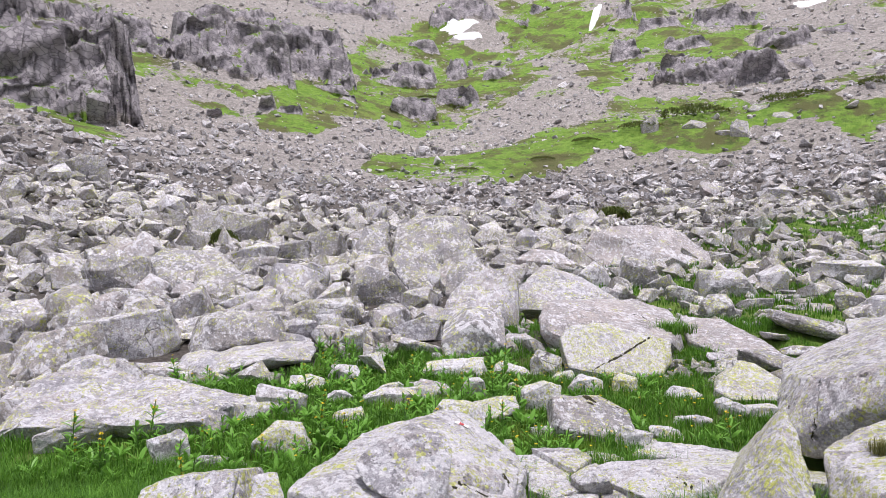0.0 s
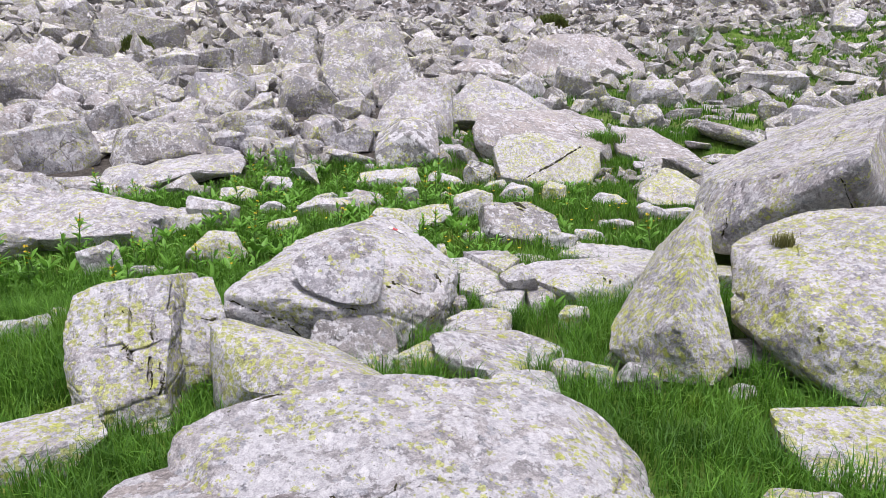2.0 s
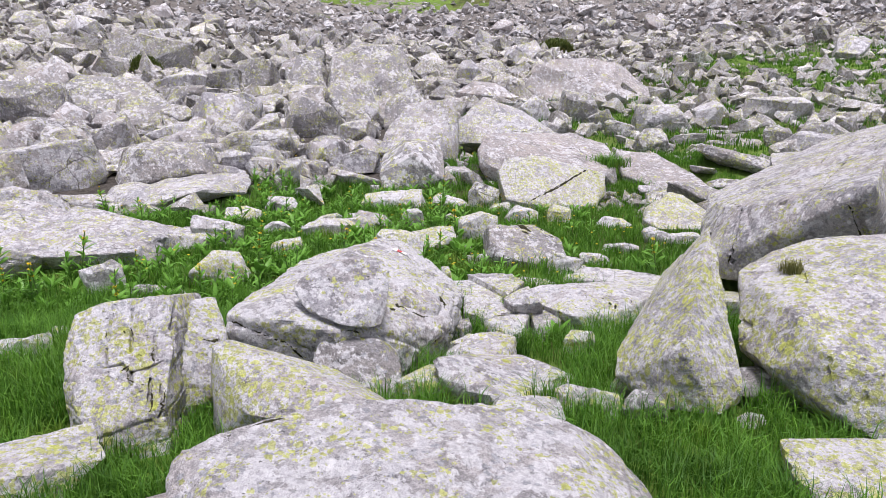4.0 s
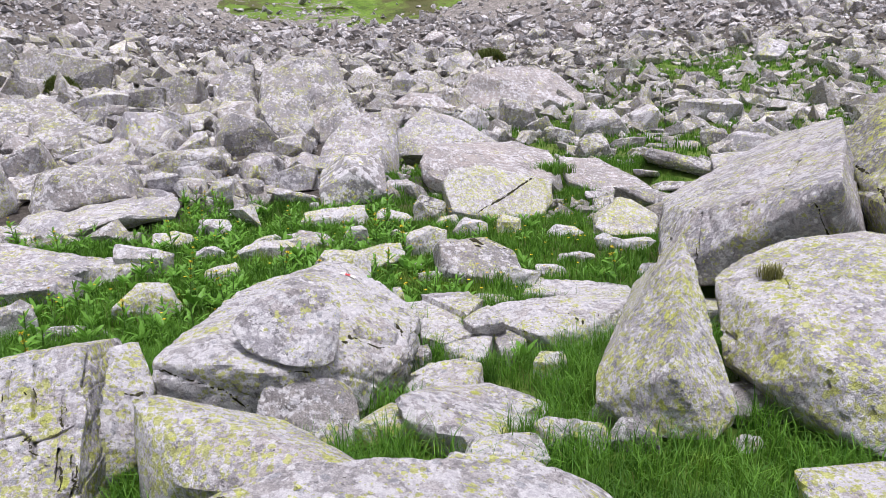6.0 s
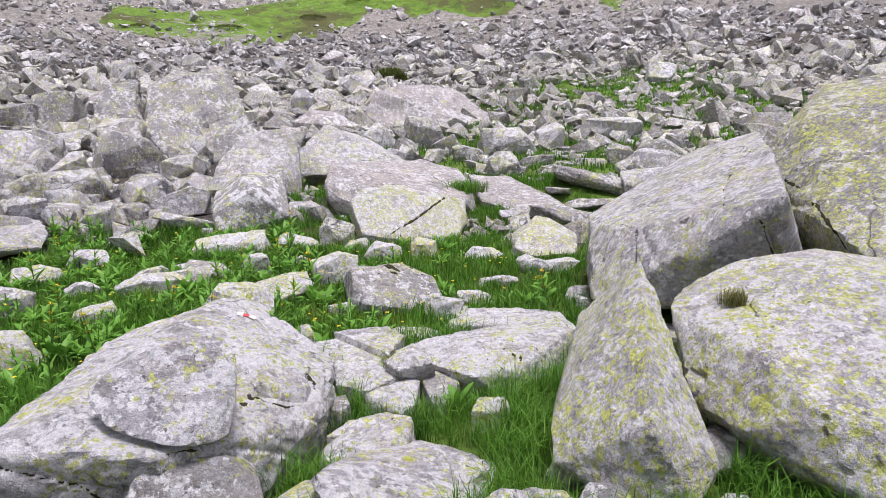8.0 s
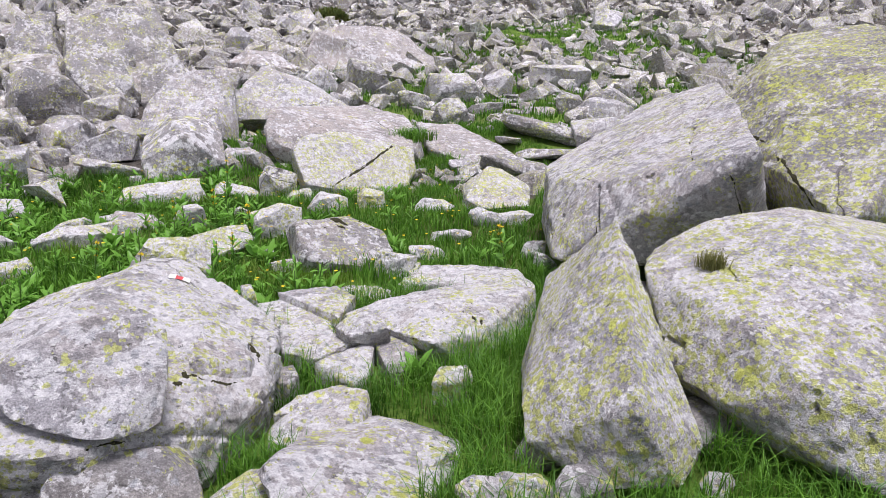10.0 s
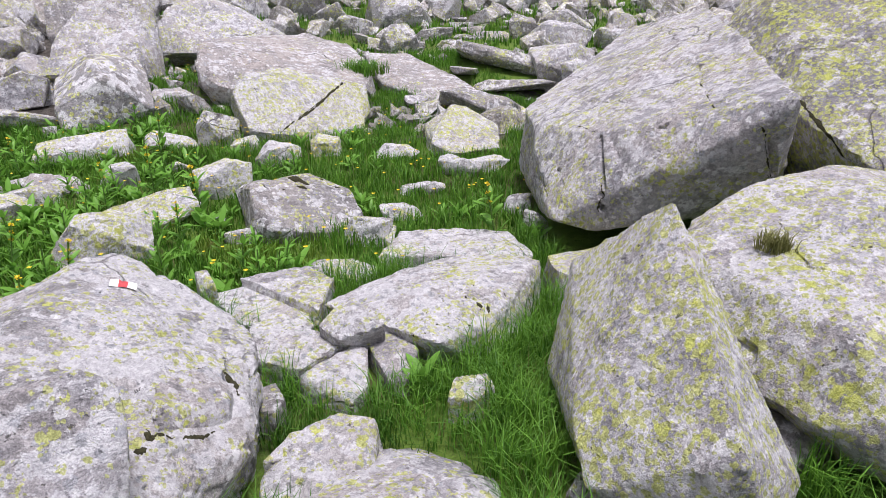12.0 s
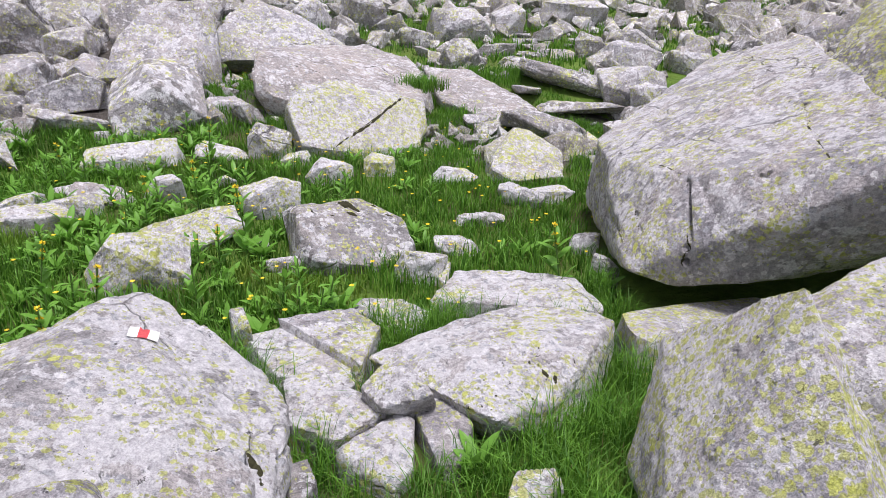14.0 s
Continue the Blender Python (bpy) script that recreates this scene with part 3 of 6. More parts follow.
def cliffs(x, y, z):
    """The land with its outcrops: steep broken faces in steps, and how far bare rock shows, 0 to 1."""
    p = np.stack([x, y, 0 * x], -1).reshape(-1, 3)
    rock = np.zeros_like(x)
    wide = [fractal(p / 9.0, 60 + k, 4, 0.55).reshape(x.shape) for k in (0, 5)]
    ribs = np.abs(fractal(p / np.array([7.0, 9.0, 1.0]), 71, 3, 0.5)).reshape(x.shape)
    fine = fractal(p / 2.2, 77, 3, 0.6).reshape(x.shape)
    for n, (cx, cy, w, h) in enumerate(CLIFFS_LEFT + CLIFFS_MIDDLE + CLIFFS_RIGHT):
        far = math.hypot(cx, cy)
        fx, fy = cx / far, cy / far
        u, v = (x - cx) * fy - (y - cy) * fx, (x - cx) * fx + (y - cy) * fy
        near = np.flatnonzero((np.abs(u) < w * 0.75) & (v > -6) & (v < 3.2 * h + 8))
        if not len(near):
            continue
        at = np.unravel_index(near, x.shape)
        uu, vv = u[at] + 0.16 * w * wide[0][at], v[at] + (0.22 * wide[1][at] + 0.12 * ribs[at] - 0.06) * min(h, 14)
        side = np.clip((1 - np.abs(uu) / (w / 2)) / 0.55, 0, 1)
        climb = np.clip(np.minimum(vv / (0.8 * h), side * 1.5), 0, 1)
        stairs = climb * 4.5 + 1.1 * wide[0][at] + 0.5 * fine[at]
        part = stairs - np.floor(stairs)
        rise = np.clip((np.floor(stairs) + np.clip(part * 2.2 - 0.5, 0, 1) ** 1.5) / 4.5, 0, 1) * 0.4 + climb * 0.6
        foot = float(height(cx, cy))
        top = foot - 0.5 + h * rise + 0.12 * np.maximum(vv, 0) + (0.5 * fine[at] - 0.3 * ribs[at]) * min(1.0, h / 9) * (climb > 0)
        top = np.where(climb > 0, top, -1e3)
        over = np.clip((top - z[at]) / 0.8, 0, 1)
        rock[at] = np.maximum(rock[at], over)
        z[at] = np.maximum(z[at], top)
    return z, rock


def build_ground():
    rad = np.concatenate([[0.0], np.geomspace(0.5, 92, 200), np.geomspace(92.2, 122, 230), np.geomspace(122.6, 400, 330), np.geomspace(406, 1500, 26)])
    ang = np.radians(np.concatenate([np.linspace(-42, 50, 780), np.linspace(50, 318, 90)[1:-1]]))
    rr, aa = np.meshgrid(rad, ang, indexing="ij")
    x, y = rr * np.sin(aa), rr * np.cos(aa)
    z, rock = cliffs(x, y, height(x, y))
    q = np.stack([x, y, z], -1).reshape(-1, 3)
    tilt = q @ np.array([[1.0, 0, -0.35], [0, 1.0, 0.2], [0.3, 0, 1.0]])
    push = (np.floor(fractal(tilt / np.array([9.0, 9.0, 6.0]), 91, 2) * 3.5) * 1.0 + np.floor(fractal(tilt / np.array([5.0, 5.0, 3.0]), 93, 2) * 3.0) * 0.45 + 0.5 * fractal(q / np.array([3.5, 3.5, 3.5]), 95, 4, 0.6)).reshape(x.shape) * rock
    v = np.stack([x + push * np.sin(aa), y + push * np.cos(aa), z], -1).reshape(-1, 3)
    m, k = len(rad), len(ang)
    i, j = np.meshgrid(np.arange(m - 1), np.arange(k), indexing="ij")
    i, j, j1 = i.ravel(), j.ravel(), (j.ravel() + 1) % k
    faces = np.stack([(i + 1) * k + j, (i + 1) * k + j1, i * k + j1, i * k + j], -1).tolist()
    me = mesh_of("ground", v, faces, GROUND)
    # the last mask paints gap shade between blocks, fading out by 105 m
    for name, values in (("turf", turf(x, y)), ("rock", rock), ("gap_shade", np.clip((105 - rr) / 40, 0, 1))):
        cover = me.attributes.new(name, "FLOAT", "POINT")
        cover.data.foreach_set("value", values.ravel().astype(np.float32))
    tagged(new("ground", me), "turf, scree with painted gap shade, and fractured cliffs of an alpine valley", "ground", kind="structure")


build_ground()


def snow_patch(x, y, w, d, yaw, seed):
    """A thin field of old snow that lies on the slope."""
    n, rings = 40, 8
    c, s = math.cos(radians(yaw)), math.sin(radians(yaw))
    a = np.arange(n) / n * 2 * math.pi
    rim = 1 + 0.3 * fractal(np.stack([np.cos(a) * 2, np.sin(a) * 2, 0 * a + seed], -1), seed, 3)
    k = (np.arange(rings + 1) / rings)[:, None] * rim
    u, v = k * np.cos(a) * w / 2, k * np.sin(a) * d / 2
    px, py = x + u * c - v * s, y + u * s + v * c
    pz = cliffs(px, py, height(px, py))[0] + 1.6 * (1 - (np.arange(rings + 1)[:, None] / rings) ** 4) - 0.4
    p = np.stack([px, py, pz], -1).reshape(-1, 3)
    faces = [(i * n + j, i * n + (j + 1) % n, (i + 1) * n + (j + 1) % n, (i + 1) * n + j) for i in range(rings) for j in range(n)]
    tagged(new("snow_patch", mesh_of("snow_patch", p, faces, SNOW)), "patch of old white snow in a high gully", "snow", "snow patches")


snow_patch(8, 299, 16, 7, 0, 3)
snow_patch(12, 292, 14, 4, -10, 6)
snow_patch(66, 292, 3.5, 34, -20, 4)
snow_patch(137, 252, 20, 12, 20, 5)

# ---- the great boulders round the path, each by its corners in metres from its foot ----
block(0.28, 2.98, -0.5, ((0.15, 0.65, 0.95), (-0.5, 0.62, 1.04), (0.75, 0.6, 0.85), (1.1, 0.55, 0.65), (1.15, 0.2, 0.6), (-1, 0.4, 1), (-1.35, 0.2, 0.93), (-1.3, -0.1, 0.72), (-1.05, -0.45, 0.78), (-0.6, -0.75, 0.9), (0.6, -1.2, 0.8), (1, -0.4, 0.6), (-1.3, 0.2, 0.4), (1.2, 0.3, 0), (-0.6, -0.7, 0.3), (0.9, -1.2, 0), (-0.3, 0.9, 0), (0.8, 0.8, 0)),
      mat=GRANITE_WHITE, level=6, sharp=60, rough=0.03,
      more=(((0.15, 0.8, 0.8), (0.3, 1, 0.78), (0.75, 0.95, 0.72), (0.95, 0.6, 0.6), (0.2, 0.2, 0.7), (0.9, 0.2, 0.6), (0.2, 0.9, 0.2), (0.9, 0.9, 0.1), (0.3, 0.2, 0.2)),),
      cuts=((((-0.98, 0.24, 0.99), (-0.88, 0.33, 1), (-0.7, 0.33, 1)), 0.012, 0.03),
            (((-0.85, 0.11, 0.98), (-0.71, 0.14, 0.98)), 0.014, 0.03),
            (((-0.49, -0.4, 0.94), (-0.37, -0.39, 0.94), (-0.25, -0.38, 0.95), (-0.16, -0.31, 0.95)), 0.012, 0.03),
            (((0.61, -0.41, 0.84), (0.71, -0.33, 0.81), (0.86, -0.2, 0.74), (0.91, -0.09, 0.72)), 0.012, 0.04),
            (((-0.55, -0.09, 0.97), (-0.37, -0.08, 0.97)), 0.008, 0.02),
            (((-0.12, -0.28, 0.94), (0.11, -0.3, 0.91), (0.3, -0.26, 0.89)), 0.008, 0.015),
            (((0.4, 0.26, 0.9), (0.3, 0.05, 0.9), (0.22, -0.1, 0.91)), 0.012, 0.015),),
      label="broad low granite boulder with pale and yellow lichen")
block(-0.75, 2.7, -0.1, ((-0.6, -0.3, 0.5), (-0.5, 0.3, 0.43), (-0.2, 0.45, 0.4), (0.3, 0.1, 0.5), (0.6, -0.3, 0.6), (0.2, -0.7, 0.6), (-0.6, -0.7, 0.55), (-0.8, -0.3, 0), (-0.5, 0.6, 0), (0.4, 0.3, 0), (0.6, -0.7, 0), (-0.6, -0.8, 0)),
      mat=GRANITE_ROSY, level=5, sharp=140, rough=0.02,
      label="bare rosy granite slab under the broad boulder")
block(-1.75, 4.77, -0.4, ((-0.45, 0.13, 1), (-0.33, 0.33, 1.01), (-0.2, 0.2, 1.06), (0.2, 0.25, 1.08), (-0.45, -0.1, 0.75), (0.27, -0.02, 0.9), (-0.25, -0.47, 0.4), (-0.1, -0.65, 0.45), (0.33, -0.5, 0.55), (0.3, -0.15, 0.75), (-0.45, 0.75, 0.8), (0.25, 0.85, 0.85), (-0.45, 0.65, 0), (0.3, 0.75, 0), (-0.26, -0.5, 0), (0.35, -0.6, 0)),
      mat=GRANITE_YELLOW, level=6, sharp=150, rough=0.02,
      cuts=((((-0.18, 0.11, 0.99), (-0.15, -0.07, 0.87)), 0.009, 0.05),
            (((-0.14, -0.13, 0.83), (-0.11, -0.24, 0.75)), 0.008, 0.04),
            (((-0.04, 0.14, 1.02), (-0.03, 0.06, 0.96)), 0.009, 0.05),
            (((-0.01, -0.02, 0.91), (0.02, -0.14, 0.82)), 0.009, 0.05),
            (((0.16, -0.05, 0.89), (0.19, -0.2, 0.78)), 0.008, 0.03),
            (((-0.14, -0.24, 0.74), (-0.01, -0.23, 0.76), (0.05, -0.28, 0.72), (0.17, -0.26, 0.74), (0.3, -0.19, 0.78)), 0.008, 0.03),
            (((0.06, -0.28, 0.72), (0.08, -0.36, 0.67)), 0.012, 0.06),
            (((0.2, -0.33, 0.69), (0.22, -0.47, 0.59), (0.24, -0.54, 0.5)), 0.008, 0.08),
            (((0.28, -0.38, 0.66), (0.31, -0.47, 0.59), (0.3, -0.52, 0.51)), 0.008, 0.08),
            (((0.21, 0.31, 1.04), (0.26, 0.01, 0.93), (0.3, -0.11, 0.78)), 0.014, 0.05),
            (((-0.29, 0.05, 0.95), (-0.28, 0.03, 0.94)), 0.01, 0.04),),
      label="blocky granite boulder with dark slits and yellow lichen")
block(-1.47, 5.16, -0.4, ((-0.1, 0.15, 0.95), (0.1, 0.4, 0.9), (0.25, 0.05, 0.7), (-0.05, -0.4, 0.75), (0.25, -0.4, 0.4), (-0.05, -0.55, 0.3), (-0.3, 0.35, 0.8), (0.15, 0.65, 0), (-0.25, -0.45, 0), (0.25, -0.15, 0), (-0.35, 0.45, 0)),
      mat=GRANITE_YELLOW, level=5,
      label="stepped granite block beside the boulder with holes")
block(-0.56, 4.26, -0.4, ((-0.6, 0.25, 0.9), (-0.5, 0.35, 0.9), (0, 0.05, 0.8), (0.65, -0.5, 0.75), (-0.55, 0.1, 0.65), (-0.3, -0.25, 0.65), (0.2, -0.55, 0.7), (-0.55, 0.65, 0.7), (0.25, 0.35, 0.65), (0.8, -0.25, 0.55), (-0.6, 0.15, 0), (0.75, -0.65, 0), (-0.45, 0.75, 0), (0.85, -0.25, 0)),
      mat=GRANITE_YELLOW, level=5,
      label="tapering granite slab lying low across the grass")
block(-0.13, 6.29, -0.51, ((0.15, 1.3, 1), (0.35, 1.5, 0.9), (0.6, 1.3, 0.75), (0.8, 1, 0.6), (0.95, 0.65, 0.55), (0.9, 0.3, 0.55), (0.75, -0.05, 0.6), (0.75, -0.05, 0), (-0.7, 0.9, 0.85), (-1.1, -1, 0.95), (-1.1, -1.05, 0.7), (-0.3, -1.1, 0.5), (-0.7, -1.15, 0.95), (-0.25, -1.2, 0.85), (0.05, -0.8, 0.65), (0.65, -0.4, 0.55), (-0.3, -0.85, 0.85), (-0.7, -0.95, 1), (0.9, 0.6, 0), (-1.05, 0.2, 0), (0.65, 1.2, 0), (-0.15, 1.4, 0), (-1.05, -0.9, 0), (-0.05, -1.1, 0)),
      mat=GRANITE_WHITE, level=6, rough=0.04, grooves=((0.25, 0.2, -1, 0.1, 0.018, 0.09),),
      label="great pale granite boulder carrying a painted trail mark")
block(-0.14, 5.23, -0.5, ((-0.38, -0.2, 0.74), (-0.3, -0.05, 0.8), (0.1, 0, 0.72), (0.28, -0.15, 0.55), (0.25, -0.3, 0.4), (0.1, -0.4, 0.3), (-0.4, -0.3, 0.6), (-0.42, -0.35, 0.1), (-0.15, 0.35, 0.5), (0.25, 0.35, 0.5), (-0.25, -0.15, 0), (0.3, -0.25, 0), (0.25, 0.35, 0), (-0.25, 0.35, 0)),
      mat=GRANITE_GREY, level=5,
      label="cracked lower block below the marked boulder")
block(-0.28, 5.56, 0.15, ((-0.44, -0.2, 0.48), (-0.33, -0.34, 0.35), (-0.1, -0.42, 0.25), (0.07, -0.44, 0.2), (0.28, -0.31, 0.16), (0.35, -0.11, 0.46), (0.33, 0.04, 0.57), (0.21, 0.1, 0.64), (-0.02, 0.06, 0.63), (-0.29, -0.05, 0.58), (0.3, 0.35, 0.4), (-0.2, 0.3, 0.4), (-0.3, -0.15, 0.2), (0.2, -0.15, 0.1), (0.2, 0.3, 0.1)),
      mat=GRANITE, level=5, sharp=34, rough=0.014,
      label="rounded grey boulder perched on a larger one")
block(1.03, 5.2, -0.4, ((-0.65, -0.2, 0.55), (-0.35, 0.3, 0.35), (0.25, 0.7, 0.15), (0.5, 0.55, 0.1), (0.6, 0.1, 0.2), (0.4, -0.2, 0.2), (-0.15, -0.7, 0.4), (-0.6, -0.4, 0.45), (-0.55, 0, 0), (0.35, -0.1, 0), (0.25, 0.5, 0), (-0.15, -0.6, 0)),
      mat=GRANITE, level=5, rough=0.03,
      label="flat stepping slab of worn granite")
block(2.36, 7.18, -0.6, ((-0.85, 0.35, 0.4), (-0.55, 0.3, 0.5), (-0.1, 0.55, 0.45), (0.45, 0.6, 0.4), (0.8, 0.3, 0.45), (0.85, -0.05, 0.55), (0.35, -0.35, 0.5), (0, -0.6, 0.45), (-0.45, -0.7, 0.5), (-0.55, -0.15, 0.4), (-0.25, -0.2, 0.55), (-0.6, 0.1, 0), (0.85, -0.1, 0), (0.25, -0.6, 0), (0.15, 0.7, 0), (-0.25, -0.45, 0)),
      mat=GRANITE_WHITE, level=6, rough=0.03,
      label="long whitish granite slab with black moss spots")
block(1.46, 7.84, -0.46, ((-0.4, 0.4, 0.3), (0.15, 0.35, 0.3), (0.25, 0, 0.3), (0.15, -0.15, 0.3), (-0.05, -0.4, 0.3), (-0.1, -0.15, 0.3), (-0.45, 0.4, 0), (0.15, 0.35, 0), (0.25, 0, 0), (0.15, -0.15, 0), (-0.05, -0.4, 0), (-0.1, -0.15, 0), (0, 0, 0.3)),
      mat=GRANITE, level=5, sharp=140, rough=0.028,
      label="flat paving block of granite with a dark front edge")
block(1.16, 7.74, -0.53, ((-0.35, 0.45, 0.3), (-0.05, 0.5, 0.3), (0.15, 0.25, 0.3), (0.25, -0.05, 0.3), (0.2, -0.4, 0.3), (0.15, -0.45, 0.3), (-0.05, -0.15, 0.3), (-0.25, -0.15, 0.3), (-0.4, 0.45, 0), (-0.05, 0.5, 0), (0.15, 0.25, 0), (0.25, -0.05, 0), (0.2, -0.4, 0), (0.15, -0.45, 0), (-0.05, -0.15, 0), (-0.25, -0.2, 0), (0, 0, 0.3)),
      mat=GRANITE_WHITE, level=5, sharp=140, rough=0.028,
      label="pale flat granite slab set among others")
block(1.13, 7.17, -0.49, ((-0.2, 0.3, 0.3), (-0.05, 0.35, 0.3), (0.2, 0, 0.3), (0.35, -0.25, 0.3), (-0.05, -0.35, 0.25), (-0.25, -0.1, 0.25), (-0.2, 0.35, 0), (-0.05, 0.35, 0), (0.2, 0, 0), (0.35, -0.25, 0), (-0.05, -0.35, 0), (-0.25, -0.1, 0), (0, 0, 0.3)),
      mat=GRANITE_WHITE, level=5, sharp=140, rough=0.028,
      label="pale worn granite slab set among others")
block(1.3, 6.65, -0.5, ((-0.25, 0.05, 0.3), (0.2, 0.25, 0.3), (0.25, 0.15, 0.3), (0.1, -0.2, 0.25), (-0.05, -0.3, 0.25), (-0.25, 0, 0.25), (-0.25, 0.1, 0), (0.2, 0.3, 0), (0.25, 0.2, 0), (0.1, -0.2, 0), (-0.05, -0.3, 0), (-0.25, 0, 0), (0, 0, 0.3)),
      mat=GRANITE_WHITE, level=5, sharp=140, rough=0.028,
      label="triangular pale granite slab tilted to the grass")
block(1.69, 6.67, -0.5, ((-0.1, 0.35, 0.3), (0.15, 0.25, 0.3), (0.15, -0.05, 0.3), (-0.05, -0.3, 0.25), (-0.15, -0.25, 0.25), (-0.1, 0.35, 0), (0.15, 0.25, 0), (0.15, -0.05, 0), (-0.05, -0.35, 0), (-0.15, -0.25, 0), (0, 0, 0.3)),
      mat=GRANITE, level=5, sharp=140, rough=0.028,
      label="small square granite slab against the long white one")
block(2.01, 8.38, -0.61, ((-0.3, 0.2, 0.25), (-0.15, 0.35, 0.25), (0.15, 0.2, 0.25), (0.3, -0.15, 0.25), (0.1, -0.35, 0.25), (-0.1, -0.3, 0.25), (-0.3, 0.25, 0), (-0.15, 0.4, 0), (0.15, 0.2, 0), (0.3, -0.15, 0), (0.1, -0.4, 0), (-0.1, -0.3, 0), (0, 0, 0.25)),
      mat=GRANITE, level=5, sharp=140, rough=0.028,
      label="low flat granite slab in the trodden path")
block(3.13, 8.17, -0.59, ((-0.85, 0.1, 0.35), (-0.4, 0.55, 0.35), (0.1, 0.35, 0.35), (0.5, 0.05, 0.35), (0.45, -0.35, 0.35), (0.4, -0.5, 0.35), (-0.25, -0.25, 0.35), (-0.85, 0.1, 0), (-0.4, 0.55, 0), (0.1, 0.4, 0), (0.55, 0.05, 0), (0.5, -0.35, 0), (0.4, -0.5, 0), (-0.25, -0.25, 0), (0, 0, 0.35)),
      mat=GRANITE_WHITE, level=5, sharp=140, rough=0.028,
      label="broad pale granite slab lying level on the path")
block(2.68, 9.15, -0.61, ((-0.15, 0.35, 0.25), (0.05, 0.3, 0.25), (0.2, 0, 0.25), (-0.05, -0.45, 0.25), (-0.05, -0.25, 0.25), (-0.15, 0.35, 0), (0.05, 0.3, 0), (0.2, 0, 0), (-0.05, -0.45, 0), (-0.1, -0.25, 0), (0, 0, 0.25)),
      mat=GRANITE, level=5, sharp=140, rough=0.028,
      label="small flat granite stone in the path")
block(1.51, 7.02, -0.4, ((-0.2, 0.05, 0.3), (-0.05, 0.15, 0.35), (0.1, 0.15, 0.4), (0.15, -0.25, 0.35), (-0.15, -0.2, 0.3), (0, -0.15, 0.4), (-0.15, 0.1, 0), (0.25, -0.1, 0), (0.1, 0.3, 0)),
      mat=GRANITE_WHITE, level=5, sharp=140,
      label="small wedge of pale granite against the white slab")
block(0.93, 5.83, -0.48, ((-0.35, 0.05, 0.3), (-0.1, 0.2, 0.4), (0.15, 0.25, 0.4), (0.3, 0.1, 0.4), (0.3, 0.05, 0.3), (0.15, -0.2, 0.3), (0, -0.35, 0.3), (-0.4, -0.15, 0.3), (-0.4, 0.05, 0), (-0.1, 0.2, 0), (0.15, 0.25, 0), (0.3, 0.1, 0), (0.3, 0.05, 0), (0.15, -0.2, 0), (0, -0.35, 0), (-0.4, -0.15, 0), (0, 0, 0.35)),
      mat=GRANITE_WHITE, level=5, sharp=60, rough=0.02,
      label="smooth pale rounded boulder in long grass")
block(1.2, 5.27, -0.5, ((-0.3, 0.15, 0.4), (0, 0.3, 0.4), (0.2, 0.05, 0.4), (0.2, -0.05, 0.4), (0.3, -0.15, 0.4), (0, -0.3, 0.4), (-0.35, -0.1, 0.4), (-0.35, 0.15, 0), (0, 0.3, 0), (0.2, 0.05, 0), (0.2, -0.05, 0), (0.3, -0.15, 0), (0, -0.3, 0), (-0.4, -0.1, 0), (0, 0, 0.4)),
      mat=GRANITE_YELLOW, level=5, sharp=140, rough=0.028,
      label="flat yellow-lichened slab in the long grass")
block(1.84, 5.96, -0.48, ((-0.15, 0, 0.35), (-0.05, 0.1, 0.4), (0.15, 0.05, 0.4), (0.15, -0.05, 0.35), (-0.05, -0.1, 0.35), (-0.15, 0, 0), (-0.05, 0.1, 0), (0.15, 0.05, 0), (0.15, -0.05, 0), (-0.05, -0.1, 0), (0, 0, 0.4)),
      mat=GRANITE_YELLOW, level=5, sharp=140, rough=0.028,
      label="small yellowish stone deep in the grass")
block(0.78, 6.48, -0.55, ((-0.1, 0.1, 0.4), (0.1, 0.15, 0.4), (0.1, -0.05, 0.4), (0, -0.15, 0.4), (-0.1, -0.05, 0.4), (-0.1, 0.1, 0), (0.1, 0.15, 0), (0.1, -0.05, 0), (0, -0.15, 0), (-0.1, -0.05, 0), (0, 0, 0.4)),
      mat=GRANITE_GREY, level=5, sharp=140, rough=0.028,
      label="small grey stone wedged at the boulder's foot")
block(0.79, 8.23, -0.5, ((-0.05, 0.15, 0.4), (0.05, 0.15, 0.4), (0.05, -0.15, 0.4), (0, -0.1, 0.25), (-0.05, -0.05, 0.3), (-0.05, 0.15, 0), (0.1, 0.15, 0), (0.1, -0.15, 0), (0, -0.1, 0), (-0.05, -0.05, 0), (0, 0, 0.35)),
      mat=GRANITE_YELLOW, level=5,
      label="blocky yellow stone behind the marked boulder")
block(2.52, 5.21, -0.3, ((0.22, 0.24, 1.34), (0.16, 0.92, 0.75), (-0.07, 0.77, 0.3), (-0.68, -0.28, 0.27), (-0.62, -0.11, 0.4), (-0.4, -0.82, 0.7), (0.1, -0.79, 0.36), (0.08, -0.76, 0.25), (-0.62, -0.36, 0.18), (-0.46, -0.78, 0.24), (-0.15, -0.9, 0.24), (0.4, 0.74, 0.8), (0.43, 0.49, 0.15), (-0.12, 0.74, 0.15)),
      mat=GRANITE_YELLOW, level=6, sharp=300, rough=0.012,
      cuts=((((-0.5, -0.54, 0.63), (-0.56, -0.63, 0.53)), 0.008, 0.015),),
      label="pointed upright granite boulder like a fin")
